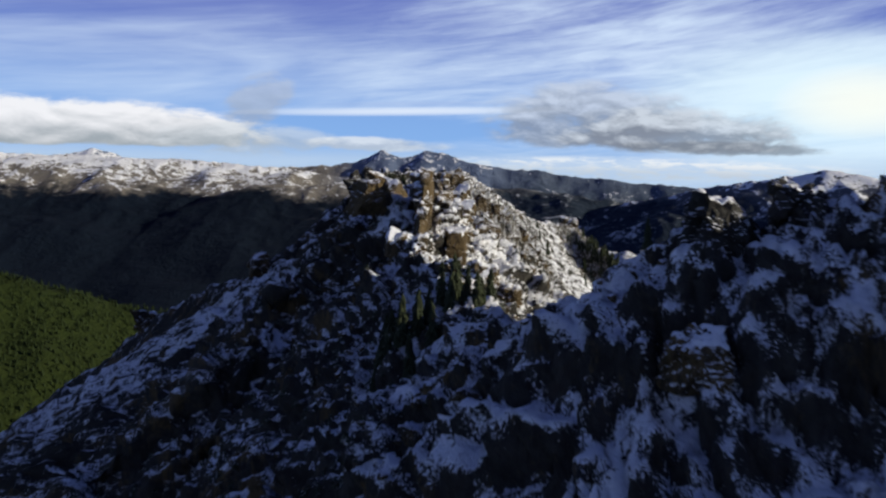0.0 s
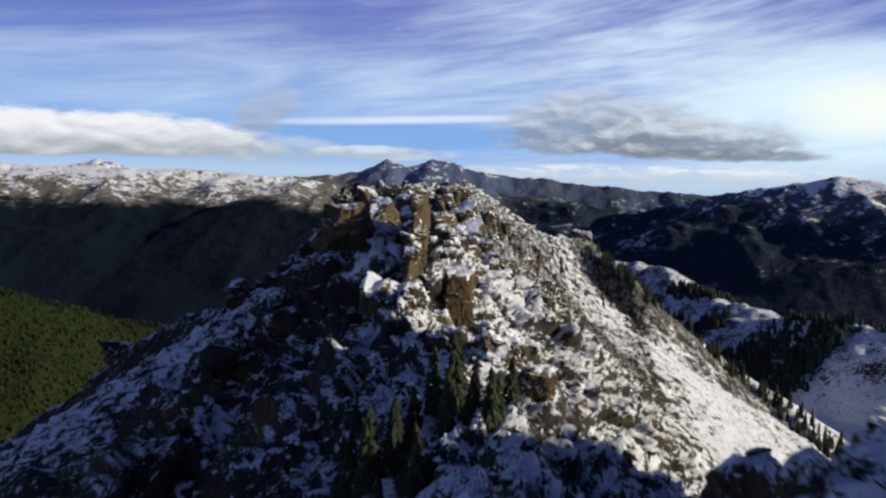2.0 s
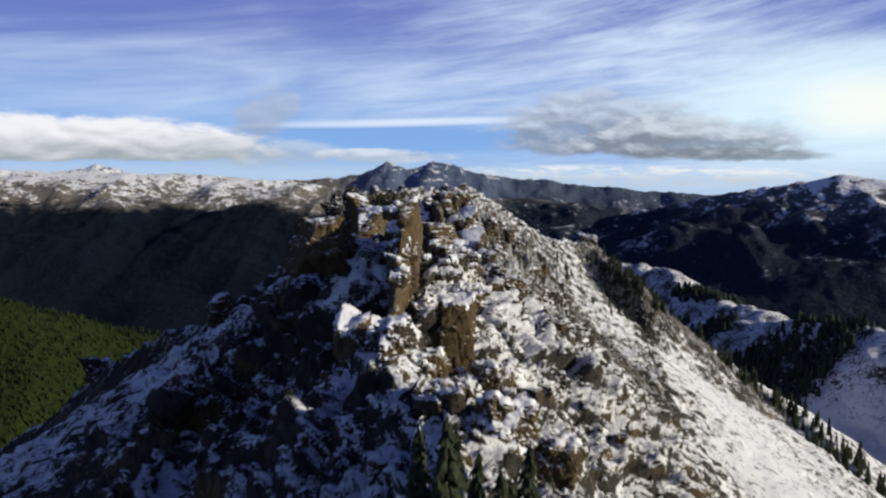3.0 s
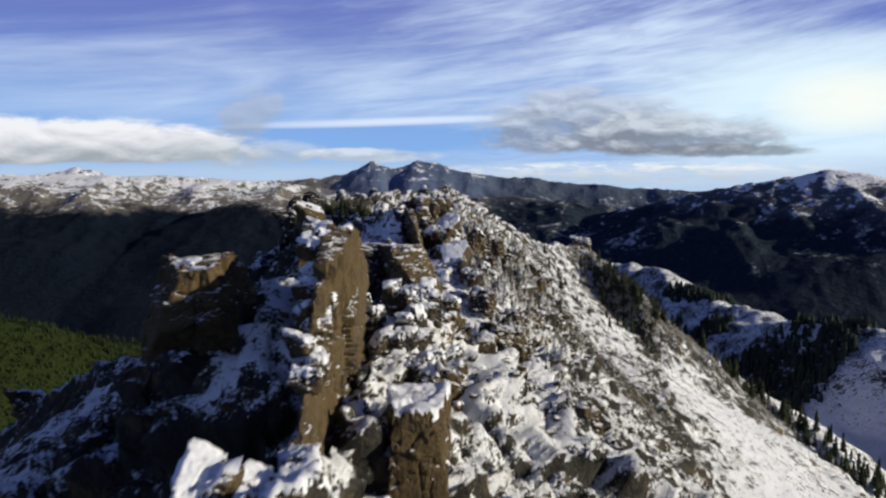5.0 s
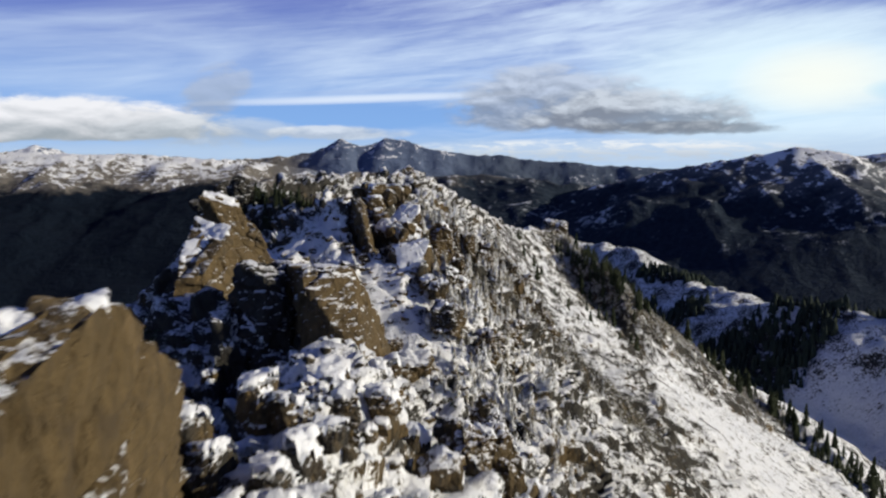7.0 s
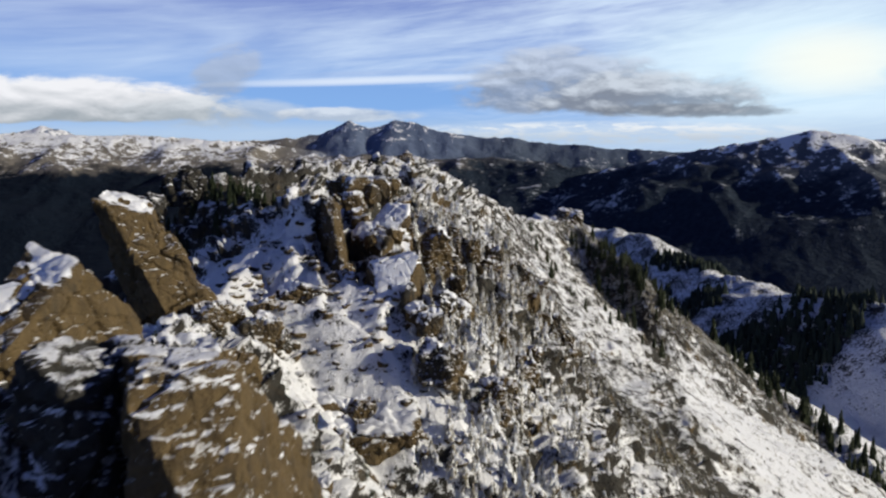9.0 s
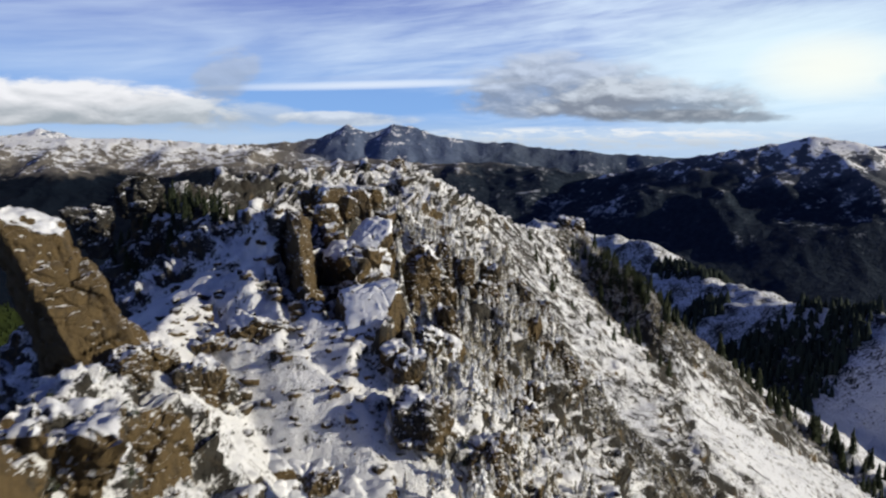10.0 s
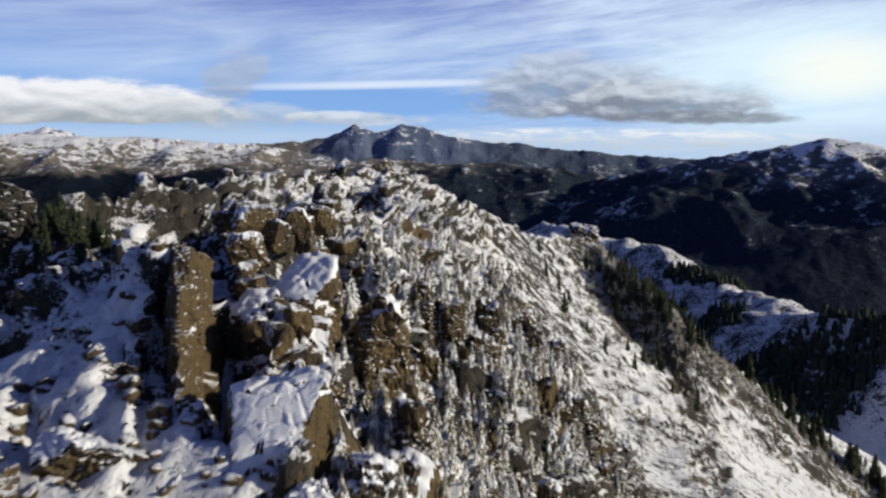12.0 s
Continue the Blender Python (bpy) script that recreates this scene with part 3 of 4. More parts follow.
GX, GY = np.meshgrid(NX, NY)
GZ = mountain(GX, GY)
SY, SX = np.gradient(GZ, NY, NX)
OUT = np.stack([-SX, -SY, np.ones_like(SX)], -1)
OUT /= np.linalg.norm(OUT, axis=-1, keepdims=True)
P = np.stack([GX, GY, GZ], -1)


def near_line(line, reach_):
    """1 along a line of places, fading to 0 at that reach."""
    d = np.full(GX.shape, 1e4)
    for (ax, ay), (bx, by) in zip(line, line[1:]):
        ux, uy = bx - ax, by - ay
        t = np.clip(((GX - ax) * ux + (GY - ay) * uy) / (ux * ux + uy * uy), 0, 1)
        d = np.minimum(d, np.hypot(GX - ax - t * ux, GY - ay - t * uy))
    d = d + 0.35 * reach_ * swell(GX, GY, 0.7 * reach_, 73)
    return np.clip(1.5 - 1.5 * d / reach_, 0, 1)


# Where snow lies deep: the shelf below the second summit, the gully east of it, and the white couloir beyond.
shelf = near_line([(-12, 248), (-6, 243), (0, 238), (5, 233)], 13)
perch = near_line([(-1, 150), (2, 157), (3, 166)], 6)
gully = np.maximum(near_line([(52, 480), (50, 440), (54, 393), (63, 363), (66, 345), (58, 300)], 17), near_line([(37, 309), (43, 288)], 8))
couloir = near_line([(112, 455), (124, 438), (112, 392), (116, 350), (112, 290), (125, 220)], 25)
rib = np.maximum(near_line([p[:2] for p in TREE_RIB[:6]], 22), near_line([(90, 512), (95, 470), (97, 440)], 12))
rib = np.maximum(rib, near_line([(92, 500), (106, 483), (125, 478), (142, 474), (158, 478), (185, 490)], 14))
band = np.maximum(near_line([(104, 463), (86, 391), (78, 356), (70, 300), (58, 250)], 9), near_line([(38, 225), (36, 205), (31, 180)], 5))
chute = near_line([(41, 214), (44, 199), (50, 188), (58, 181), (68, 181)], 9)
far_side = np.clip((GX - 40) / 20, 0, 1)
smooth_ = np.clip(0.8 * gully + couloir + 0.7 * chute, 0, 1) * (1 - rib) * (1 - 0.6 * band)
drift = 0.2 * shelf - 0.14 * np.clip((115 - GY) / 20, 0, 1) + 0.04 * np.clip((80 - GY) / 20, 0, 1) * np.clip(GX / 8, 0, 1) + (0.55 * shelf + 0.65 * perch + 0.5 * gully + 0.5 * couloir + 0.7 * chute) * (1 - rib) * (1 - 0.8 * band) - 0.5 * rib - 0.5 * band - 0.12 * far_side * (1 - couloir)
# The western side: bare rock, its snow thinned partly to stand in for shade.
dark = np.maximum(np.clip((-6 - GX - 0.12 * np.clip(GY - 150, 0, 90)) / 6, 0, 1) * np.clip((235 - GY) / 20, 0, 1), 0.95 * np.clip((-9 - GX) / 6, 0, 1) * np.clip((GY - 256) / 8, 0, 1))
saddle = near_line([(-8.2, 139), (-7.6, 146)], 3.4)
bare_rib = near_line([(18, 280), (29, 287), (35, 300), (49, 306), (60, 317)], 15)
near_rib = near_line([(10, 225), (14, 250), (20, 280), (30, 310)], 12)
sunny = near_line([(4, 148), (8, 168), (12, 195), (14, 218)], 10)
notch = np.maximum(near_line([(2.5, 257), (5.5, 263)], 5), near_line([(-7, 250), (-5, 262)], 5))
drift = drift + 0.6 * notch - 0.6 * dark + 0.28 * near_rib + 0.55 * sunny - 0.62 * bare_rib + 0.8 * saddle
hard = (1 - 0.82 * smooth_) * (1 - 0.6 * saddle) * (1 - 0.9 * shelf) * (1 - 0.35 * far_side * (1 - band))
craggy = np.clip((GX - 4) / 5, 0, 1) * np.clip((40 - GX) / 12, 0, 1) * np.clip((GY - 140) / 30, 0, 1)
W3 = P + 1.1 * np.stack([swell3(P, 4.0, 61), swell3(P, 4.0, 62), swell3(P, 4.0, 63)], -1)
b1, j1 = blocks3(W3, 8.0, 101)
b2, j2 = blocks3(W3 * np.array((1, 1, 0.36)), 2.6, 121)
b3, j3 = blocks3(W3 * np.array((1, 1, 0.4)), 1.15, 141)
west = np.clip((2 - GX) / 12, 0, 1) * np.clip((235 - GY) / 20, 0, 1)
push = hard * ((0.95 + 0.5 * craggy + 0.7 * west) * b1 - 0.6 * j1 + 0.72 * b2 - 0.55 * j2 + 0.4 * b3 - 0.34 * j3 + 0.2 * swell3(P, 1.1, 91) + 0.11 * swell3(P * np.array((1, 1, 1.8)), 0.6, 93)) + 0.5 * (1 - 0.6 * shelf) * swell3(P, 6.0, 92)
P = P + OUT * push[..., None]
ridge = sheet("mountain_ridge", P[..., 0], P[..., 1], P[..., 2], M_RIDGE, True)
ridge.data.attributes.new("drift", "FLOAT", "POINT").data.foreach_set("value", drift.astype(np.float32).ravel())
ridge.data.attributes.new("bare", "FLOAT", "POINT").data.foreach_set("value", (np.clip(0.32 * gully + 0.08 * couloir, 0, 0.34) * (1 - rib)).astype(np.float32).ravel())
tagged(ridge, "craggy ochre and grey rock ridge dusted with snow", "mountain", kind="structure")
skin = BVHTree.FromPolygons(P.reshape(-1, 3).tolist(), [p.vertices[:] for p in ridge.data.polygons])


def ground_at(x, y):
    """Height of the ridge at a place."""
    hit = skin.ray_cast(Vector((x, y, 200)), Vector((0, 0, -1)))[0]
    return hit.z if hit else float(mountain(np.array([x]), np.array([y]))[0])


BX = spread([(180, 9), (240, 4.5), (420, 4.5), (820, 14)])
BY = spread([(330, 9), (560, 4.5), (1250, 5), (1650, 14)])
QX, QY = np.meshgrid(BX, BY)
QZ = bowl(QX, QY)
lower = sheet("lower_ridge", QX, QY, QZ, M_BOWL, True)
snowfield = np.exp(-((QX - 332) / 38) ** 2 - ((QY - 690) / 45) ** 2) + 0.5 * np.exp(-((QX - 345) / 30) ** 2 - ((QY - 815) / 30) ** 2)
wooded = np.exp(-((QX - 305) / 26) ** 2 - ((QY - 795) / 50) ** 2)
lower.data.attributes.new("drift", "FLOAT", "POINT").data.foreach_set("value", (1.2 * snowfield - 0.6 * wooded).astype(np.float32).ravel())
tagged(lower, "shaded snowy ridge with rock bands and firs", "ridge", kind="structure")

angles = np.concatenate([np.arange(-180, -40, 2.0), np.arange(-40, 40, 0.2), np.arange(40, 180.1, 2.0)])
reach = np.concatenate([np.geomspace(30, 1500, 150)[:-1], np.linspace(1500, 2600, 60)[:-1], np.linspace(2600, 4760, 190), np.linspace(4900, 9000, 34)])
A, R = np.meshgrid(np.radians(angles), reach)
FX, FY = R * np.sin(A), R * np.cos(A)
inside = np.clip(np.minimum(np.minimum(FX + 300, 330 - FX), np.minimum(FY + 120, 820 - FY)) / 25, 0, 1)
inner = np.clip(np.minimum(np.minimum(FX - 180, 820 - FX), np.minimum(FY - 330, 1650 - FY)) / 25, 0, 1)
FZ = np.maximum(country(FX, FY), np.maximum(mountain(FX, FY) - 14 * inside - 1, bowl(FX, FY) - 12 * inner - 1))
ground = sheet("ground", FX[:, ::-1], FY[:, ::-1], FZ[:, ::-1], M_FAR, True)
tagged(ground, "forested valley and snow-capped ranges out to the horizon", "landscape", kind="structure")

# ---- rocks ----
BALLS = {}


def ball(sub):
    """Directions and triangles of a finely divided icosahedron."""
    if sub not in BALLS:
        bm = bmesh.new()
        bmesh.ops.create_icosphere(bm, subdivisions=sub, radius=1)
        BALLS[sub] = (np.array([v.co[:] for v in bm.verts]), np.array([[v.index for v in f.verts] for f in bm.faces]))
        bm.free()
    return BALLS[sub]


def mesh_of(name, verts, faces, mat, smooth=True):
    me = bpy.data.meshes.new(name)
    me.from_pydata(verts.tolist(), [], faces.tolist())
    me.polygons.foreach_set("use_smooth", np.full(len(faces), smooth))
    me.materials.append(mat)
    return me


def normals_of(v, f):
    n = np.zeros_like(v)
    c = np.cross(v[f[:, 1]] - v[f[:, 0]], v[f[:, 2]] - v[f[:, 0]])
    for k in range(3):
        np.add.at(n, f[:, k], c)
    return n / (np.linalg.norm(n, axis=1, keepdims=True) + 1e-9)


def stone(planes, seed, sub=4, rough=1.0):
    """A stone cut by planes (normal and distance from its middle, in metres), then weathered."""
    u, f = ball(sub)
    r = np.full(len(u), 1e3)
    for nx, ny, nz, d in planes:
        k = math.sqrt(nx * nx + ny * ny + nz * nz)
        c = u @ np.array((nx, ny, nz)) / k
        r = np.minimum(r, np.where(c > 1e-3, d / np.maximum(c, 1e-3), 1e3))
    v = u * r[:, None]
    size = np.cbrt(np.prod(np.ptp(v, axis=0)))
    n = normals_of(v, f)
    q = v + seed * 13.7
    b, j = blocks3(q, 0.34 * size, seed + 11)
    b2, j2 = blocks3(q * np.array((1, 1, 1.7)), 0.13 * size, seed + 31)
    bump = 0.06 * b - 0.045 * j + 0.024 * b2 - 0.02 * j2 + 0.02 * swell3(q, 0.2 * size, seed) + 0.008 * swell3(q, 0.06 * size, seed + 3)
    return v + n * (bump * size * rough)[:, None], f


def rough_planes(rng, sx, sy, sz, cuts=9):
    """Planes for an angular boulder of about that size."""
    out = []
    for k in range(3):
        for s in (-1, 1):
            n = np.array([rng.gauss(0, 0.22) for _ in range(3)])
            n[k] += s
            out.append((*n, 0.5 * (sx, sy, sz)[k] * rng.uniform(0.82, 1.05)))
    for _ in range(cuts):
        n = np.array([rng.gauss(0, 1) for _ in range(3)])
        n /= np.linalg.norm(n)
        out.append((*n, 0.5 * np.linalg.norm(n * np.array((sx, sy, sz))) * rng.uniform(0.9, 1.25)))
    return out


def cap_of(v, f, seed, lie=0.62, thick=0.16):
    """Snow that lies on the upper side of a stone, thin at its ragged edge."""
    n = normals_of(v, f)
    size = np.cbrt(np.prod(np.ptp(v, axis=0)))
    deep = n[:, 2] - lie + 0.42 * swell3(v + seed, 0.22 * size, seed + 5) + 0.2 * swell3(v - seed, 0.08 * size, seed + 6)
    keep = (deep[f] > 0).all(axis=1) & (n[f][:, :, 2].min(axis=1) > 0.15)
    f = f[keep]
    # Only the largest patch that hangs together.
    tag = np.arange(len(v))
    for _ in range(400):
        low = tag[f].min(axis=1)
        was = tag.copy()
        for k in range(3):
            np.minimum.at(tag, f[:, k], low)
        tag = tag[tag]
        if (tag == was).all():
            break
    if not len(f):
        return None
    names, counts = np.unique(tag[f[:, 0]], return_counts=True)
    f = f[tag[f[:, 0]] == names[counts.argmax()]]
    used = np.unique(f)
    if len(used) < 8:
        return None
    back = np.full(len(v), -1)
    back[used] = np.arange(len(used))
    lift = np.clip(deep * 2.2, -0.12, 1)
    return (v + n * 0.02 + np.array((0, 0, 1)) * (lift * thick)[:, None])[used], back[f]


def rock_thing(name, label, at, planes, seed, mat, sub=4, rough=1.0, snow=0.62, thick=0.16, turn=0.0, category="rock", group=""):
    """A rock with the snow that lies on it."""
    v, f = stone(planes, seed, sub, rough)
    body = new(name, mesh_of(name, v, f, mat, False))
    body.matrix_world = pose(*at, 0, 0, turn)
    tagged(body, label, category, group)
    cap = cap_of(v, f, seed, snow, thick)
    if cap is not None:
        child = new("snow_cap", mesh_of("snow_cap", *cap, M_SNOW))
        child.parent = body
        tagged(child, "thin uneven cap of fresh snow")
    return body


# The great fin of the first summit, with its bare face to the sun.
rock_thing("rock_fin", "tall bare ochre rock fin with snow along its edge", (-3.4, 139, -9),
           [(0.993, -0.083, -0.045, 1.0), (-0.96, -0.08, 0.13, 0.95), (0.15, -0.26, 0.95, 6.6), (0.1, -0.95, 0.28, 8.4), (0.1, 0.99, 0.05, 10.7), (0, 0, -1, 9),
            (-0.72, -0.2, 0.66, 4.9), (0.1, 0.15, 0.98, 8.5), (0.55, 0.45, 0.70, 8.7)], 3, M_FIN, 6, 0.4, 0.36, 0.3)
rock_thing("rock_outcrop", "square ochre rock outcrop with a snowy flat top", (-12.3, 140.6, -6.7),
           [(0, -0.06, 1, 3.3), (0.35, -0.93, 0.1, 2.0), (-0.85, -0.4, 0.3, 2.0), (0.95, -0.2, 0.2, 2.3), (0, 1, 0.2, 4.6), (0, 0, -1, 2.6), (0.3, -0.62, -0.72, 1.75)], 7, M_FIN, 6, 0.5, 0.85, 0.08)
for label, at, size, seed in (("wedge-shaped boulder under a thick cap of snow", (-7.3, 123.9, -12.2), 0.9, 41), ("smaller wedge of rock under a thick cap of snow", (-4.9, 123.9, -12.6), 0.7, 48)):
    rock_thing("boulder", label, at, [(a, b, c, size * d) for a, b, c, d in ((0.34, -0.62, 0.7, 0.95), (-0.75, -0.3, 0.45, 1.3), (0.85, -0.25, 0.2, 1.25), (-0.95, -0.2, 0.05, 1.2), (0, 1, 0.15, 1.3), (0, 0, -1, 2.4), (0.1, -0.97, 0.1, 1.5))],
               seed, M_BOULDER, 5, 0.35, -0.1, 0.3, 0.0, "boulder", "snowy wedges on the shoulder")
drift_chance = random.Random(17)
for k in range(34):
    # Lumps of snow-packed rock on the shoulder, round the wedges and under the squared block.
    x = drift_chance.uniform(-7.5, 6.5)
    y = (126.5 if x < 0 else 130.5) + drift_chance.gauss(0, 2.2)
    s = drift_chance.uniform(0.9, 2.4)
    rock_thing("boulder", "lump of rock packed with fresh snow on the shoulder", (x, y, ground_at(x, y) + 0.3 * s), rough_planes(drift_chance, s, s, 1.1 * s), 1700 + 3 * k, M_BOULDER, 4, 1.0, 0.0 if k % 3 else 0.5, 0.2 * s,
               drift_chance.uniform(0, 90), "boulder", "snow-packed lumps on the shoulder")
rock_thing("rock_block", "squared ochre rock block with a level snowy top", (2.4, 135.8, -14.6),
           [(0.0, -0.12, 1, 3.5), (0.12, -1, 0.1, 2.4), (1, -0.1, 0.05, 1.9), (-1, -0.1, 0.05, 1.8), (0, 1, 0.1, 2.4), (0, 0, -1, 9), (0.7, -0.7, 0.2, 2.7)], 9, M_FIN, 6, 0.28, 0.3, 0.2)
rock_thing("rock_slab", "large tilted ochre slab speckled with snow", (-0.5, 186.5, -11.0),
           [(0.02, 0.0, 1, 4.6), (0.4, -0.62, 0.68, 5.2), (-0.9, -0.3, 0.05, 2.7), (0.75, 0.25, 0.6, 3.9), (0.95, -0.1, 0.3, 3.9), (0.05, 1, 0.2, 2.8), (0, 0, -1, 8), (-0.35, -0.9, 0.1, 5.4)], 13, M_SLAB, 6, 0.3, 1.1, 0.1)
rock_thing("rock_outcrop", "dark cliff that drops away beside the tilted slab", (-5.2, 186.4, -11),
           [(-0.62, -0.75, 0.16, 2.4), (0.2, -0.05, 0.97, 4.4), (0.9, -0.1, 0.2, 2.6), (-0.95, 0.1, 0.2, 2.8), (0, 1, 0.1, 4), (0, 0, -1, 8), (0.3, -0.93, 0.1, 3.4)], 15, M_CRAG, 6, 0.6, 0.75, 0.12)
rock_thing("rock_pinnacle", "broad ochre rock fin with snow on its sloping top", (-12.6, 199, -8.4),
           [(0.93, -0.26, 0.22, 2.5), (0.25, -0.93, 0.1, 5.6), (-0.95, -0.1, 0.1, 2.2), (-0.1, -0.42, 0.9, 2.7), (0.1, 0.95, 0.2, 5.6), (0, 0, -1, 8), (0.5, 0.5, 0.7, 4.6)], 17, M_FIN, 6, 0.36, 0.7, 0.14, group="summit pinnacles")
rock_thing("rock_pinnacle", "flat-topped ochre rock pinnacle beside the snowy shelf", (-17.1, 231.6, -10.0),
           [(0.34, -0.12, 0.94, 5.6), (0.68, -0.62, 0.36, 3.0), (-0.6, -0.74, -0.28, 1.9), (-0.97, -0.1, -0.16, 2.6), (0.1, 1, 0.15, 2.8), (0, 0, -1, 9), (0.88, 0.1, 0.44, 3.6)], 19, M_FIN, 6, 0.42, 0.72, 0.14, group="summit pinnacles")
rock_thing("rock_buttress", "smooth ochre foot of the flat-topped pinnacle", (-14.6, 233.6, -14.8),
           [(0.5, -0.3, 0.8, 2.6), (0.86, -0.4, 0.3, 2.4), (-0.1, -0.98, 0.12, 2.2), (-0.9, 0, 0.2, 3.0), (0, 1, 0.2, 2.4), (0, 0, -1, 5), (0.2, -0.75, 0.62, 2.8)], 21, M_FIN, 6, 0.3, 0.9, 0.1)
rock_thing("rock_slab", "broken ochre slab below the flat-topped pinnacle", (-8.6, 221.8, -20),
           [(0.42, -0.42, 0.8, 2.2), (0.9, -0.3, 0.2, 2.6), (-0.95, -0.1, 0.1, 3.0), (0.05, -0.97, 0.15, 4.2), (0, 1, 0.2, 4.0), (0, 0, -1, 5), (-0.4, -0.2, 0.9, 2.4)], 27, M_FIN, 6, 0.5, 0.8, 0.14)
rock_thing("rock_fin", "narrow upright ochre rock fin with a snowy edge above the shelf", (-0.3, 253, -10),
           [(0.84, -0.3, 0.42, 0.75), (0.99, -0.05, 0.1, 1.15), (-0.97, -0.2, 0.14, 0.9), (-0.1, -0.46, 0.89, 2.1), (0.15, -0.98, 0.1, 7.0), (0, 1, 0.1, 8.0), (0, 0, -1, 6), (0.45, 0.3, 0.84, 5.6)], 24, M_FIN, 6, 0.4, 0.78, 0.14, 11.0)
rock_thing("rock_block", "big tilted block with a smooth white snow top", (7.6, 244.8, -12.9),
           [(-0.25, -0.04, 0.96, 1.6), (-0.12, -0.72, 0.68, 1.0), (0.85, -0.5, 0.1, 2.2), (-0.9, -0.3, 0.1, 3.0), (0.2, -0.95, 0.1, 2.6), (0, 1, 0.2, 2.0), (0, 0, -1, 5), (0.8, 0.4, 0.5, 2.6)], 29, M_FIN, 6, 0.2, 0.1, 0.3)
rock_thing("rock_ledge", "overhanging ledge with a snowy flat top above the drop", (3.5, 230.5, -26.6),
           [(0.05, -0.2, 0.97, 1.9), (0.1, -0.9, -0.3, 3.6), (0.95, -0.2, -0.1, 6.0), (-0.9, -0.3, 0, 5.4), (0, 1, 0.3, 4.2), (0, 0, -1, 6), (0.3, -0.7, -0.75, 3.2)], 31, M_SLAB, 6, 0.7, 0.35, 0.3)

for k, (x, y, z, s, turn) in enumerate([(9.6, 240.2, -16.8, 2.6, 25), (10.9, 238.6, -17.6, 2.6, 10), (12.6, 242.6, -16.4, 3.0, 50)]):
    rock_thing("boulder", "rounded block packed with snow below the tilted block", (x, y, max(z, ground_at(x, y) + 0.1 * s)), rough_planes(random.Random(90 + k), s, s, 0.9 * s, 12), 160 + 5 * k,
               M_BOULDER, 5, 0.8, 0.2, 0.3, turn, "boulder", "snow-packed blocks under the tilted block")

for k in range(20):
    # Snow heaped on blocks against the foot of the tilted slab.
    x, y, s = drift_chance.uniform(-1.5, 6.0), drift_chance.uniform(174, 181), drift_chance.uniform(1.2, 2.8)
    rock_thing("boulder", "snow-heaped block at the foot of the tilted slab", (x, y, ground_at(x, y) + 0.35 * s), rough_planes(drift_chance, s, s, s), 1900 + 3 * k, M_BOULDER, 4, 0.9, 0.1 if k % 3 else 0.5, 0.2 * s,
               drift_chance.uniform(0, 90), "boulder", "snow-heaped blocks under the slab")
for k, (x, y, z, s) in enumerate([(-2.7, 152.6, -8.6, 1.9), (-1.4, 151.4, -9.2, 1.5), (-0.2, 155.2, -8.0, 1.7)]):
    rock_thing("boulder", "large rounded snow-covered boulder beside the great fin", (x, y, max(z, ground_at(x, y))), rough_planes(drift_chance, s, s, 1.25 * s, 14), 2000 + 3 * k, M_BOULDER, 5, 0.5, -0.1, 0.25 * s,
               drift_chance.uniform(0, 90), "boulder", "snow-laden blocks on the crest")

for k, (x, y, z, s, h) in enumerate([(6.4, 263, -9.7, 3.0, 3.0), (3.0, 260, -10.6, 1.9, 1.8), (7.0, 256.6, -12.0, 2.2, 1.6)]):
    dome = [(-0.46, -0.48, 0.75, 0.62 * h * drift_chance.uniform(0.9, 1.1)), (-0.2, -0.72, 0.66, 0.7 * h), (-0.7, -0.1, 0.7, 0.75 * h)]
    sides = [(math.cos(a), math.sin(a), 0.12, s * drift_chance.uniform(0.85, 1.1)) for a in (0.0, 0.9, 1.8, 2.7, 3.6, 4.5, 5.4)]
    rock_thing("rock_hump", "rounded hump buried in wind-packed snow behind the narrow fin", (x, y, z), dome + sides + [(0, 0, 1, 0.92 * h), (0, 0, -1, 3)], 2100 + 5 * k, M_BOULDER, 5, 0.5, -0.2, 0.3,
               20.0 * k, "rock", "snow humps behind the narrow fin")
for k, (x, y, z) in enumerate([(-3.9, 142.9, -2.0), (-3.1, 144.2, -1.95), (-4.5, 141.6, -2.5)]):
    rock_thing("boulder", "flat block under thick snow on top of the great fin", (x, y, z), rough_planes(random.Random(330 + k), 1.7, 2.0, 0.8), 2150 + 5 * k, M_BOULDER, 4, 0.7, -0.1, 0.3,
               30.0 * k, "boulder", "blocks along the great fin")

# The stack of rounded boulders under the second summit.
STACK = [("round ochre boulder low in the summit stack", (0.8, 266.4, -6.4), (3.2, 2.8, 2.3), 10), ("flat-topped ochre boulder with snow on the stack", (1.3, 268.4, -4.2), (3.9, 3.2, 1.9), 25),
         ("upright ochre boulder wedged in the summit stack", (3.2, 267.8, -5.6), (1.9, 2.2, 3.0), 60), ("tall ochre boulder leaning on the summit stack", (4.9, 269.6, -5.3), (2.5, 2.4, 3.8), 80),
         ("ochre boulder on the ledge of the stack", (-0.6, 273.4, -4.0), (2.6, 2.6, 1.6), 25), ("small ochre boulder under the summit stack", (1.4, 264.4, -8.0), (1.9, 1.6, 1.3), 45),
         ("long ochre boulder behind the summit stack", (3.4, 278, -5.2), (4.6, 3.4, 2.4), 15), ("squat ochre boulder high on the summit stack", (5.8, 273.8, -4.8), (3.0, 3.0, 2.0), 70)]
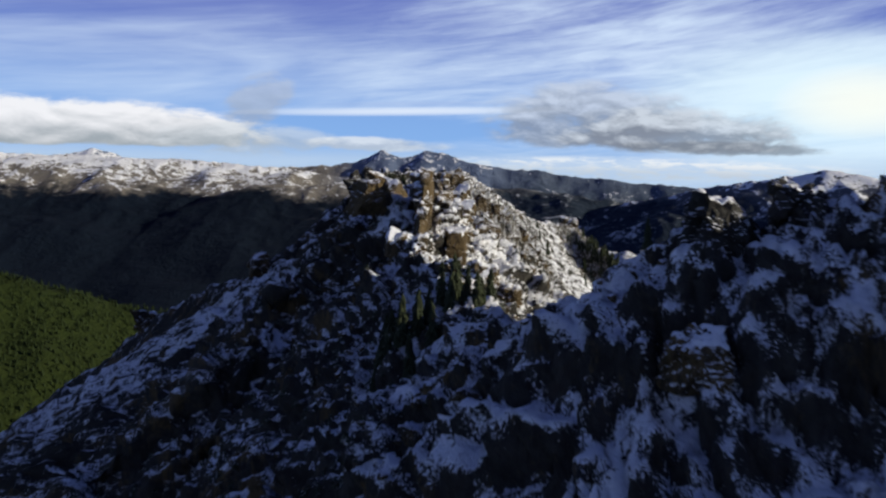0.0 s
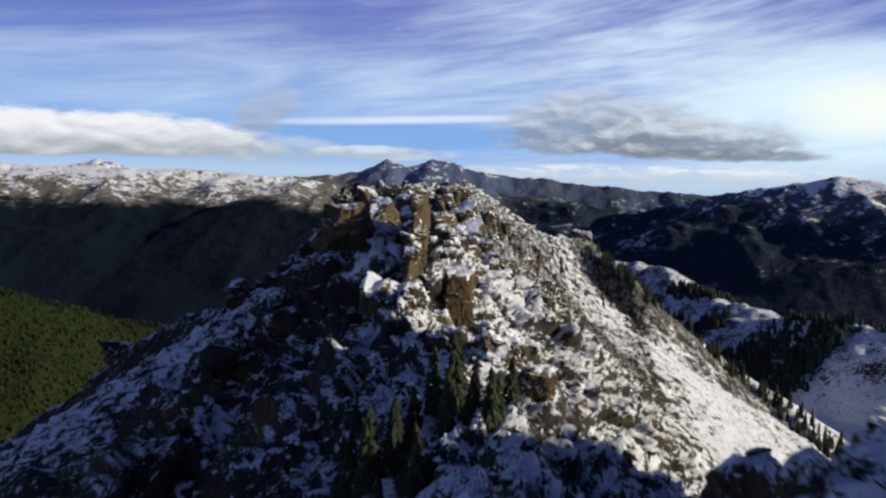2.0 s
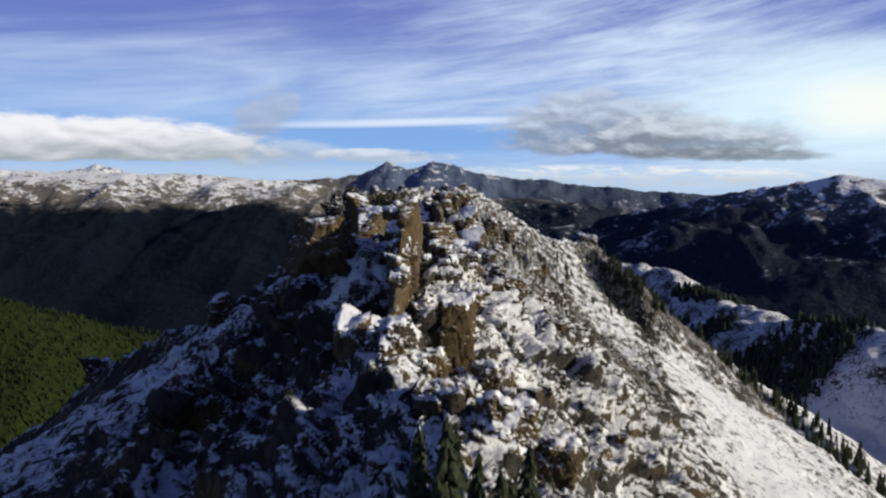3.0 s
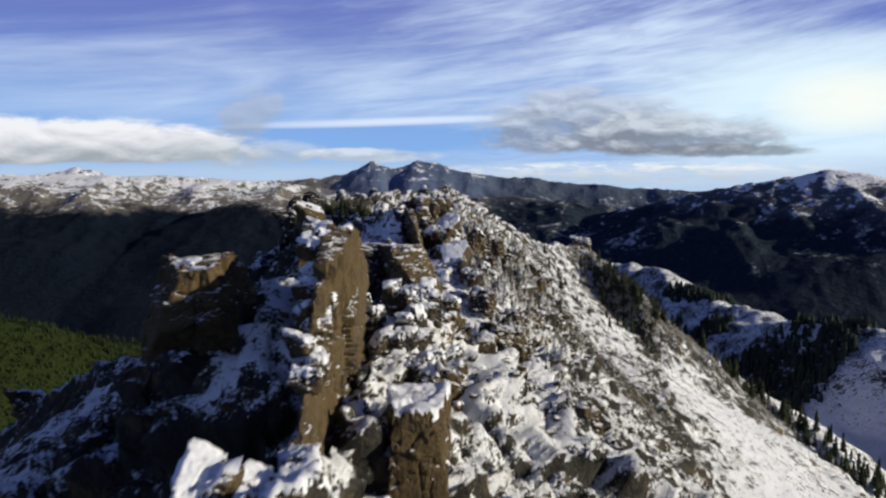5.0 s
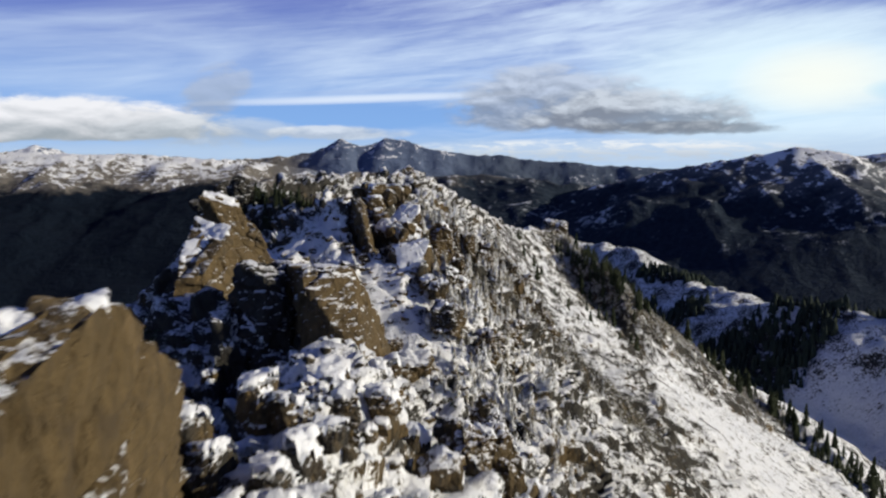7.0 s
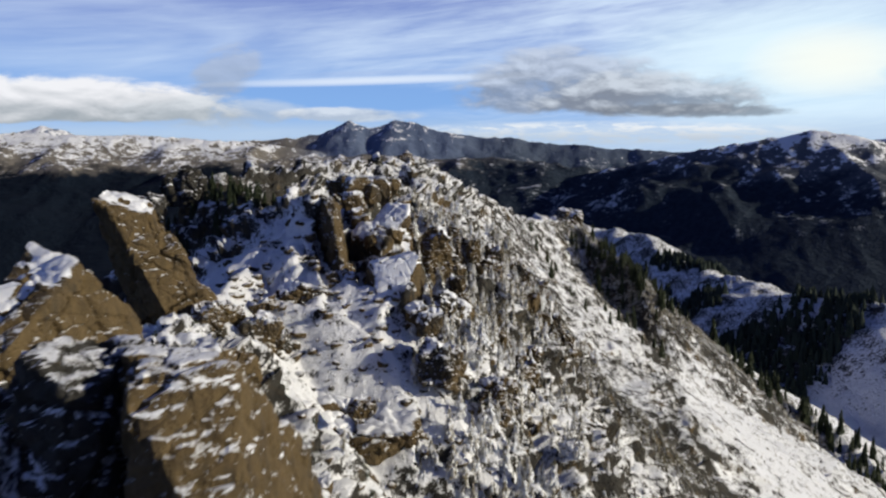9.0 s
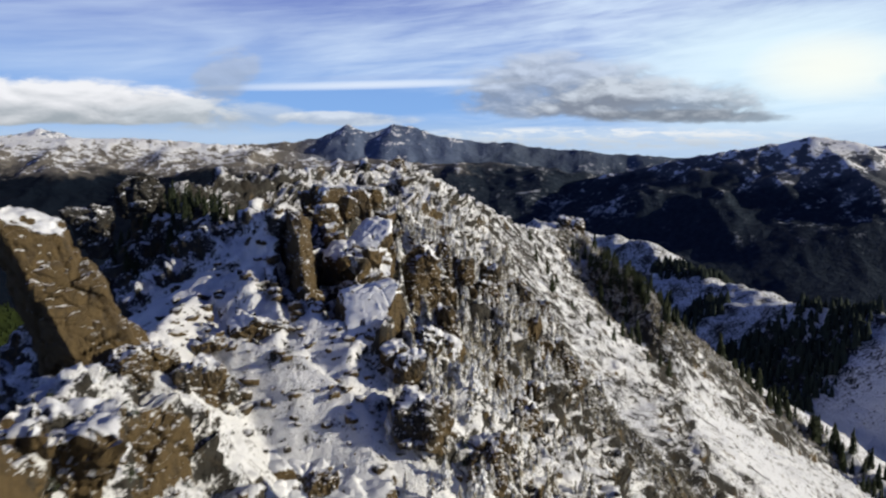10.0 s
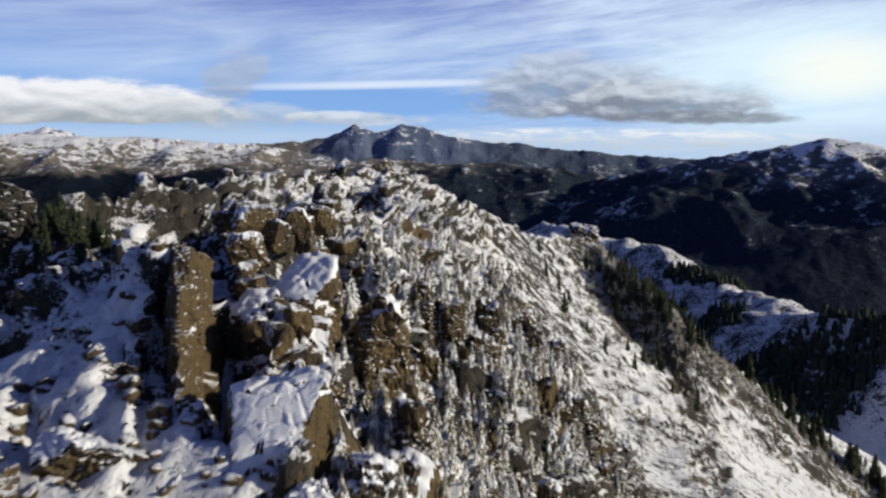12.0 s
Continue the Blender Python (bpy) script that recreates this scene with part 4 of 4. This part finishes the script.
for k, (label, at, (sx, sy, sz), turn) in enumerate(STACK):
    rock_thing("boulder", label, at, rough_planes(random.Random(70 + k), sx, sy, sz, 14), 200 + 7 * k, M_SLAB, 5, 0.5, 0.55, 0.3, turn, "boulder", "boulders of the summit stack")

# Boulders told apart by the eye: place, size, turn, and whether they are more ochre or more grey.
BOULDERS = [
    ("blocky boulder topped with snow behind the squared block", (3.8, 146.6, -12.9), (3.4, 2.8, 2.4), 10),
    ("large ochre boulder in the snow of the shelf", (-6.4, 232.8, -19.4), (4.0, 3.4, 5.2), 30),
    ("domed grey boulder streaked with snow above the drop", (-9.2, 213.8, -15.8), (6.0, 5.0, 5.4), 20),
    ("round pale ochre stone set in the snow", (-4.3, 234.2, -17.9), (2.3, 1.8, 1.9), 75),
    ("flat ochre stone in the snow of the shelf", (-7.2, 240.2, -15.6), (3.2, 2.4, 1.3), 15),
    ("grey boulder leaning over the ochre boulder", (-9.3, 233.2, -17.2), (2.8, 2.4, 3.4), 40),
    ("low snow-dusted hump of rock on the shelf", (-3.4, 243.6, -15.6), (6.0, 4.2, 1.7), 10),
    ("domed grey boulder with a cap of snow", (11.7, 234.2, -20.9), (4.6, 4.4, 5.2), 70),
    ("flat ochre boulder on the summit ledge", (-1.2, 274.6, -5.6), (4.0, 3.4, 2.2), 0),
    ("grey crag on the dark western crest", (-25.5, 281, -5.0), (4.4, 4.0, 5.6), 20),
    ("upright grey crag on the dark western crest", (-31, 290, -6.0), (3.4, 3.2, 6.0), 55),
    ("dark grey crag at the end of the western crest", (-29, 272, -9.0), (5.0, 4.4, 5.6), 80),
    ("grey rock knob on the western spur", (-62, 279, -38), (8, 7, 8), 30),
    ("grey rock tooth on the western spur", (-122, 336, -73), (9, 8, 11), 60),
    ("rounded rock knob on the far crest", (85, 545, -42), (13, 12, 10), 15),
    ("pointed rock tooth on the far crest", (7, 376, -7), (4, 4, 5.5), 45),
    ("dark rock tower on the shaded spur", (18.2, 54.5, -5.6), (3.6, 3.2, 4.8), 25),
    ("dark rock tower at the top of the shaded spur", (24.5, 56, -3.6), (4.4, 4, 4.2), 70),
    ("snow-dusted boulder on the shaded spur", (15.5, 47, -11.5), (4.2, 3.6, 3.4), 5),
    ("blocky snow-covered boulder on the sunlit shoulder", (5.4, 105.5, -15.0), (4.0, 3.2, 3.6), 35),
    ("blocky boulder with snow beside the shoulder", (9.2, 106.5, -17.6), (3.8, 3.4, 3.6), 75),
    ("ochre boulder on the crest beside the great fin", (2.6, 157, -9.6), (3.0, 2.6, 2.6), 12),
    ("grey boulder half sunk in rubble on the crest", (10.2, 164, -14.0), (4.2, 3.6, 4.2), 48),
    ("grey boulder at the foot of the snowy shelf", (4.4, 226, -22.5), (2.5, 2.2, 2.0), 33),
    ("ochre boulder under the flat-topped pinnacle", (-10.6, 229.5, -16.5), (3.4, 3.0, 3.0), 58),
]
chance = random.Random(5)
for k, (label, at, (sx, sy, sz), turn) in enumerate(BOULDERS):
    at = (at[0], at[1], max(at[2], ground_at(*at[:2]) + 0.12 * sz))
    rock_thing("boulder", label, at, rough_planes(chance, sx, sy, sz), 40 + 7 * k, M_CRAG if "crag" in label or "dark" in label else M_BOULDER, 5, 1.0, 0.88 if "crag" in label else 0.1 if "snow-covered" in label or "hump" in label else 0.6,
               0.1 + 0.03 * sx, turn, "boulder")

for k in range(12):
    # Snowy ledges down the fin's shaded edge.
    t = k / 11
    BOULDER_AT = (-3.7 + 0.4 * chance.uniform(-1, 1), 130.5 + 14.5 * t, -6.6 + 5.2 * t - 1.0 * (k % 2) + 0.3 * chance.uniform(-1, 1))
    rock_thing("boulder", "snow-covered block on the edge of the great fin", BOULDER_AT, rough_planes(chance, 1.0, 1.7, 0.9), 260 + 3 * k, M_BOULDER, 4, 0.7, 0.1, 0.26,
               chance.uniform(0, 90), "boulder", "blocks along the great fin")

for k in range(9):
    # Snow-packed steps low on the fin's lit face.
    t = k / 8
    BOULDER_AT = (-3.1 + 0.12 * chance.uniform(-1, 1), 129.4 + 8.5 * t, -8.6 + 4.4 * t + 0.6 * chance.uniform(-1, 1))
    rock_thing("boulder", "snow-packed step low on the great fin", BOULDER_AT, rough_planes(chance, 1.1, 1.7, 1.1), 330 + 3 * k, M_BOULDER, 4, 1.0, 0.15, 0.3,
               chance.uniform(0, 90), "boulder", "blocks along the great fin")

for k in range(52):
    # Snow-laden blocks on the crest behind the great fin.
    x, y = chance.gauss(2.2, 2.4), chance.uniform(147, 166)
    s = chance.uniform(0.7, 1.9)
    rock_thing("boulder", "block buried under rounded fresh snow", (x, y, ground_at(x, y) + 0.25 * s), rough_planes(chance, s, s, 0.9 * s), 800 + 3 * k, M_BOULDER, 4, 0.7, -0.05, 0.26 * s,
               chance.uniform(0, 90), "boulder", "snow-laden blocks on the crest")

# Steep buttresses that break the sunny slope.
LINES = [[(11, 246), (15, 258), (20, 284), (28, 303), (37, 328)], [(17, 226), (20, 246), (27, 276), (36, 300), (48, 330)], [(13, 165), (13, 190)]]
for line, count in zip(LINES, (20, 17, 3)):
    for k in range(count):
        n = chance.randrange(len(line) - 1)
        t = chance.random()
        x, y = (line[n][c] + t * (line[n + 1][c] - line[n][c]) + chance.gauss(0, 2.6) for c in (0, 1))
        h, w, d = chance.uniform(3.0, 7.5), chance.uniform(1.4, 3.4), chance.uniform(1.6, 3.2)
        planes = [(1, chance.uniform(-0.3, 0.3), 0.14, 0.5 * w), (-1, chance.uniform(-0.3, 0.3), 0.2, 0.5 * w), (chance.uniform(-0.2, 0.3), -1, 0.12, 0.5 * d), (0, 1, 0.2, 0.6 * d),
                  (chance.uniform(-0.3, 0.5), chance.uniform(-0.6, 0.1), 1, 0.46 * h), (0, 0, -1, 0.6 * h), (chance.uniform(-1, 1), -0.6, 0.6, 0.42 * h)]
        rock_thing("rock_buttress", ("steep ochre rock buttress with snow on its ledges", "upright grey-brown buttress dusted with snow", "broken ochre rock rib on the sunny slope")[k % 3],
                   (x, y, ground_at(x, y) + 0.1 * h), planes, 900 + 4 * k + int(x), M_BOULDER, 5, 1.1, 0.55, 0.15, chance.uniform(-30, 30), "rock", "buttresses on the sunny slope")

# The tall bare walls among them.
for k, (x, y, z, w, d, h) in enumerate([(29, 287.4, -31, 4.6, 4.0, 15), (22.5, 283, -23.5, 3.2, 3.0, 9), (14.5, 247.5, -21.5, 3.0, 3.0, 8), (19.5, 254.5, -27, 3.4, 3.2, 10), (33.5, 303, -38, 3.6, 3.4, 11), (12.5, 262, -13.5, 3.4, 2.6, 7), (24, 299, -21.5, 3.0, 2.8, 8)]):
    rock_thing("rock_buttress", "tall bare ochre rock wall with snow on its shoulders", (x, y, z),
               [(1, -0.2, 0.1, 0.5 * w), (-0.95, -0.3, 0.12, 0.5 * w), (chance.uniform(-0.1, 0.3), -0.97, 0.14, 0.5 * d), (0, 1, 0.2, 0.8 * d), (-0.2, -0.35, 0.9, 0.42 * h), (0, 0, -1, 0.55 * h), (0.6, -0.2, 0.75, 0.44 * h)],
               1300 + 9 * k, M_SLAB, 5, 1.0, 0.5, 0.16, chance.uniform(-12, 12), "rock", "buttresses on the sunny slope")

# Loose boulders along the crest.
KINDS = []
for k in range(9):
    v, f = stone(rough_planes(chance, 2.0, chance.uniform(1.4, 1.9), chance.uniform(1.1, 1.6)), 300 + 5 * k, 4)
    KINDS.append((mesh_of("boulder", v, f, M_BOULDER), mesh_of("snow_cap", *cap_of(v, f, 300 + k, 0.66, 0.16), M_SNOW)))
LOOSE = ("small angular boulder with a cap of fresh snow", "small ochre boulder dusted with snow on the crest", "snow-capped grey stone among rubble")
placed = 0
while placed < 190:
    x, y = chance.gauss(3, 9), chance.uniform(58, 300)
    z = ground_at(x, y)
    if z < -34 or (-16 < x < 13 and 222 < y < 252 and chance.random() < 0.75) or (-4 < x < 7 and 118 < y < 150):
        continue
    s = chance.uniform(0.45, 1.15) ** 1.5
    rock, cap = KINDS[placed % 9]
    body = new("boulder", rock)
    body.matrix_world = pose(x, y, z + 0.22 * s, chance.uniform(-12, 12), chance.uniform(-12, 12), chance.uniform(0, 360)) @ Matrix.Diagonal((s, s, s, 1))
    tagged(body, LOOSE[placed % 3], "boulder", "loose boulders on the crest")
    child = new("snow_cap", cap)
    child.parent = body
    placed += 1


def scatter(name, v, f, spots, mat, smooth=True):
    """Many small pieces as one mesh; spots are places with a turn and three sizes."""
    s = np.array(spots)
    c, n = np.cos(s[:, 3]), np.sin(s[:, 3])
    x, y, z = v[None, :, 0] * s[:, 4, None], v[None, :, 1] * s[:, 5, None], v[None, :, 2] * s[:, 6, None]
    out = np.stack([c[:, None] * x - n[:, None] * y + s[:, 0, None], n[:, None] * x + c[:, None] * y + s[:, 1, None], z + s[:, 2, None]], -1).reshape(-1, 3)
    faces = (f[None] + (np.arange(len(s)) * len(v))[:, None, None]).reshape(-1, f.shape[1])
    return new(name, mesh_of(name, out, faces, mat, smooth))


def crest_spots(count, low, spread_x, middle, sizes, y0, y1, sink):
    out = []
    while len(out) < count:
        x, y = chance.gauss(middle, spread_x), chance.uniform(y0, y1)
        z = ground_at(x, y)
        if z > low and not (-17 < x < 7 and 224 < y < 252 and chance.random() < 0.85):
            s = chance.uniform(*sizes)
            out.append((x, y, z - sink * s, chance.uniform(0, 6.3), s, s * chance.uniform(0.7, 1.1), s * chance.uniform(0.55, 1.0)))
    return out


for k in range(4):
    v, f = stone(rough_planes(chance, 2, 1.8, 1.7, 6), 500 + k, 2)
    rubble = scatter("rubble", v, f, crest_spots(480, -48, 14, 5, (0.16, 0.5), 55, 310, -0.15), M_BOULDER)
    tagged(rubble, "loose rubble dusted with snow over the crest", "rubble", kind="stuff")
    spots = []
    while len(spots) < 120:
        x, y = chance.uniform(-14, 9), chance.uniform(231, 252)
        size = 0.08 + 0.7 * chance.random() ** 4
        spots.append((x, y, ground_at(x, y) + 0.02 * size, chance.uniform(0, 6.3), size, size * chance.uniform(0.7, 1.1), size * chance.uniform(0.4, 0.8)))
    rubble = scatter("shelf_stones", v, f, spots, M_BOULDER)
    tagged(rubble, "small stones poking out of the snowy shelf", "rubble", kind="stuff")

# ---- trees and shrubs ----
def trunk_mesh(h, rng):
    v, f = [], []
    rings = 5
    for i in range(rings):
        t = i / (rings - 1)
        r = 0.022 * h * (1 - 0.93 * t)
        bend = 0.012 * h * math.sin(2.5 * t + rng.uniform(0, 0.5))
        for k in range(6):
            a = k * math.tau / 6
            v.append((r * math.cos(a) + bend, r * math.sin(a), t * h - 0.12 * h * (i == 0)))
        if i:
            for k in range(6):
                a, b = (i - 1) * 6 + k, (i - 1) * 6 + (k + 1) % 6
                f.append((a, b, b + 6, a + 6))
    return np.array(v), np.array(f)


def crown_mesh(h, width, rng, tiers, per, ragged=0.3):
    """Whorls of drooping boughs, each a folded blade, shorter to the top and uneven."""
    v, f = [], []
    for i in range(tiers):
        t = 0.08 + 0.9 * i / tiers
        reach_ = width * (1 - t) ** 0.75 + 0.02 * h
        for k in range(per):
            if rng.random() < 0.12:
                continue
            a = math.tau * (k + rng.uniform(-0.35, 0.35)) / per + 1.3 * i
            r = reach_ * rng.uniform(1 - ragged, 1 + 0.6 * ragged)
            z = (t + rng.uniform(-0.02, 0.02)) * h
            ca, sa = math.cos(a), math.sin(a)
            drop, half = 0.32 * r + 0.02 * h, 0.30 * r + 0.012 * h
            n = len(v)
            v += [(0, 0, z + 0.05 * h),
                  (0.55 * r * ca, 0.55 * r * sa, z + 0.02 * h),
                  (0.6 * r * ca - half * sa, 0.6 * r * sa + half * ca, z - 0.5 * drop - 0.02 * h),
                  (0.6 * r * ca + half * sa, 0.6 * r * sa - half * ca, z - 0.5 * drop - 0.02 * h),
                  (r * ca, r * sa, z - drop)]
            f += [(n, n + 2, n + 1), (n, n + 1, n + 3), (n + 1, n + 2, n + 4), (n + 1, n + 4, n + 3)]
    n = len(v)
    v += [(0.02 * h, 0, 0.93 * h), (-0.01 * h, 0.017 * h, 0.93 * h), (-0.01 * h, -0.017 * h, 0.93 * h), (0, 0, 1.03 * h)]
    f += [(n, n + 1, n + 3), (n + 1, n + 2, n + 3), (n + 2, n, n + 3)]
    return np.array(v), np.array(f)


def conifer(label, h, width, seed, mat, tiers=13, per=7):
    rng = random.Random(seed)
    root = new("fir_tree")
    tagged(root, label, "tree")
    for name, (v, f), m in (("trunk", trunk_mesh(h, rng), M_BARK), ("crown", crown_mesh(h, width, rng, tiers, per), mat)):
        child = new(name, mesh_of(name, v, f, m, False))
        child.parent = root
    return root


GREEN = [conifer("dark green subalpine fir on the rocky slope", 7, 1.5, 700 + k, M_NEEDLE) for k in range(4)]
FROSTED = [conifer("frost-covered stunted fir among snowy rocks", 4, 0.95, 720 + k, M_FROSTED, 11, 6) for k in range(4)]


def plant(kinds, x, y, z, s, group):
    made = copy_thing(kinds[chance.randrange(len(kinds))], pose(x, y, z, chance.uniform(-3, 3), chance.uniform(-3, 3), chance.uniform(0, 360)))
    made.scale = (s * chance.uniform(0.85, 1.1),) * 2 + (s,)
    made["group"] = group
    return made


def grove(kinds, count, line, wide, sizes, group, height=ground_at, low=-400):
    done = 0
    while done < count:
        k = chance.randrange(len(line) - 1)
        t = chance.random()
        x, y = (line[k][n] + t * (line[k + 1][n] - line[k][n]) + chance.gauss(0, wide) for n in (0, 1))
        z = height(x, y)
        if z < low or (-17 < x < 9 and 222 < y < 252):
            continue
        plant(kinds, x, y, z - 0.1, chance.uniform(*sizes), group)
        done += 1


grove(GREEN, 28, [(90, 515), (100, 492), (108, 484)], 6, (0.7, 1.35), "firs on the far rib")
grove(GREEN, 46, [(140, 500), (168, 514), (190, 508), (205, 480), (212, 440)], 7, (0.9, 2.0), "firs on the gully's edge")
grove(GREEN, 30, [(88, 522), (98, 500), (106, 486), (118, 484)], 5, (0.5, 1.2), "firs on the far rib")
grove(GREEN, 16, [(55, 470), (70, 440), (90, 430)], 9, (0.5, 1.0), "firs on the far rib")
grove(GREEN, 18, [(-22, 275), (-28, 292), (-32, 300)], 3, (0.2, 0.45), "firs on the dark crest")
grove(GREEN, 44, [(-24, 268), (-13, 268), (-18, 278), (-30, 288)], 3.6, (0.22, 0.55), "firs on the dark crest")
grove(GREEN, 7, [(-12, 158), (-14, 172)], 1.5, (0.3, 0.6), "firs on the dark crest")
grove(GREEN, 24, [(-5, 87), (0, 90), (5, 91)], 2.0, (0.45, 0.9), "firs under the shoulder")
plant(GREEN, 15.3, 60.0, ground_at(15.3, 60.0) - 0.1, 0.42, "firs on the shaded spur")
plant(GREEN, 16.4, 61.2, ground_at(16.4, 61.2) - 0.1, 0.36, "firs on the shaded spur")
grove(FROSTED, 70, [(20, 212), (18, 240), (24, 285), (40, 330)], 8, (0.35, 0.85), "frosted firs on the sunny slope")
grove(FROSTED, 45, [(17, 222), (14, 250), (24, 310)], 7, (0.35, 0.9), "frosted firs on the sunny slope")
for ob in GREEN + FROSTED:
    for part_ in ob.children:
        bpy.data.objects.remove(part_)
    bpy.data.objects.remove(ob)

rng = random.Random(9)


def line_spots(count, line, wide, sizes, low=-400):
    out = []
    while len(out) < count:
        k, t = chance.randrange(len(line) - 1), chance.random()
        x, y = (line[k][n] + t * (line[k + 1][n] - line[k][n]) + chance.gauss(0, wide) for n in (0, 1))
        z, s = ground_at(x, y), chance.uniform(*sizes)
        if z > low and not (-17 < x < 9 and 222 < y < 266):
            out.append((x, y, z - 0.1, chance.uniform(0, 6.3), s, s, s))
    return out


v, f = crown_mesh(1.0, 0.2, rng, 12, 6, 0.35)
for name, label, count, line, wide, sizes in (("gully_firs", "dark firs along the edge of the white couloir", 60, [(140, 500), (168, 514), (190, 508), (205, 480), (212, 440)], 7, (5, 10)),
                                              ("rib_firs", "dark firs among brush on the far rib", 60, [(88, 522), (98, 500), (106, 486), (118, 484)], 5, (3.5, 8)),
                                              ("crest_firs", "stunted dark firs on the shaded western crest", 80, [(-24, 268), (-13, 268), (-18, 278), (-30, 288)], 3.6, (1.4, 3.6))):
    tagged(scatter(name, v, f, line_spots(count, line, wide, sizes), M_NEEDLE, False), label, "trees", kind="stuff")
v, f = crown_mesh(1.0, 0.24, rng, 9, 6, 0.4)
frosted = scatter("frosted_firs", v, f, line_spots(1000, [(16, 208), (14, 250), (20, 270), (24, 300), (34, 335)], 6.5, (1.3, 3.8)), M_FROSTED, False)
tagged(frosted, "stunted firs white with frost on the sunny slope", "trees", kind="stuff")
v, f = crown_mesh(1.0, 0.55, rng, 3, 5, 0.6)
for what, mat, low_, high_, count in (("couloir_shrubs", M_BRUSH, 0.3, 1.1, 420), ("gully_shrubs", M_FROSTED, 0.3, 1.3, 420)):
    path_ = [(113, 466), (118, 425), (113, 365), (118, 300)] if mat is M_BRUSH else [(58, 495), (66, 445), (70, 405), (80, 375)]
    low_brush = scatter(what, v, f, line_spots(count, path_, 14, (low_, high_)), mat, False)
    tagged(low_brush, "low brush poking out of the snow", "shrubs", kind="stuff")
brush = scatter("rib_brush", v, f, line_spots(1500, [(24, 283), (34, 299), (49, 306), (60, 317), (74, 324), (56, 300), (44, 284)], 6, (0.5, 1.9)), M_BRUSH, False)
tagged(brush, "grey-brown frosted brush on the broken rib", "shrubs", kind="stuff")
brush = scatter("brown_brush", v, f, line_spots(2900, [(84, 540), (96, 498), (106, 484), (126, 487), (150, 500), (170, 511), (192, 502)], 8, (0.8, 3.0)), M_BRUSH, False)
tagged(brush, "brown leafless brush along the far rib", "shrubs", kind="stuff")
for name, mat, count, spec in (("frosted_shrubs", M_FROSTED, 4600, (-90, 20, 20, (0.4, 1.4), 60, 420, 0.1)),
                               ("dark_shrubs", M_NEEDLE, 700, (-60, 22, 0, (0.3, 1.0), 60, 360, 0.1)),
                               ("shaded_shrubs", M_NEEDLE, 2600, (-75, 20, -24, (0.4, 1.7), 62, 240, 0.1))):
    shrubs = scatter(name, v, f, crest_spots(count, *spec), mat, False)
    tagged(shrubs, {"frosted_shrubs": "low shrubs white with frost", "dark_shrubs": "low dark shrubs between rocks"}.get(name, "dark dwarf conifers on the shaded slope"), "shrubs", kind="stuff")


def cone_tree():
    """A small far tree: two ragged skirts."""
    v, f = [], []
    for z0, z1, r in ((0.0, 0.62, 0.3), (0.38, 1.0, 0.2)):
        n = len(v)
        for k in range(6):
            a, q = k * math.tau / 6, r * (0.75 if k % 2 else 1.1)
            v.append((q * math.cos(a), q * math.sin(a), z0 + (0.06 if k % 2 else 0)))
        v.append((0, 0, z1))
        f += [(n + k, n + (k + 1) % 6, n + 6) for k in range(6)]
    return np.array(v), np.array(f)


# The green forested hill below, and the fir slopes about the lower ridge.
v, f = cone_tree()
xs, ys = np.random.uniform(-1150, -240, 40000), np.random.uniform(800, 1550, 40000)
zs = country(xs, ys)
keep = np.where(zs > -430)[0][:13500]
spots = [(xs[i], ys[i], zs[i] - 1, rng.uniform(0, 6.3), s, s, s * rng.uniform(0.85, 1.2)) for i in keep for s in (rng.uniform(5, 8),)]
hill = scatter("hill_forest", v, f, spots, M_FOREST, False)
tagged(hill, "dense green conifer forest on the lower hill", "forest", kind="stuff")
xs, ys = np.random.uniform(230, 480, 14000), np.random.uniform(560, 1150, 14000)
zs = bowl(xs, ys)
woods = swell(xs, ys, 75, 77) + 0.5 * swell(xs, ys, 30, 78) + 1.3 * np.exp(-((xs - 305) / 26) ** 2 - ((ys - 795) / 50) ** 2) - 2 * np.exp(-((xs - 332) / 38) ** 2 - ((ys - 690) / 45) ** 2)
keep = [i for i in range(14000) if woods[i] > 0.3 and zs[i] > -330][:2900]
spots = [(xs[i], ys[i], zs[i] - 0.5, rng.uniform(0, 6.3), s, s, s) for i in keep for s in (rng.uniform(6, 13),)]
fir_wood = scatter("fir_wood", v, f, spots, M_SHADED_FIR, False)
tagged(fir_wood, "dark fir wood on the shaded snowy ridge", "forest", kind="stuff")
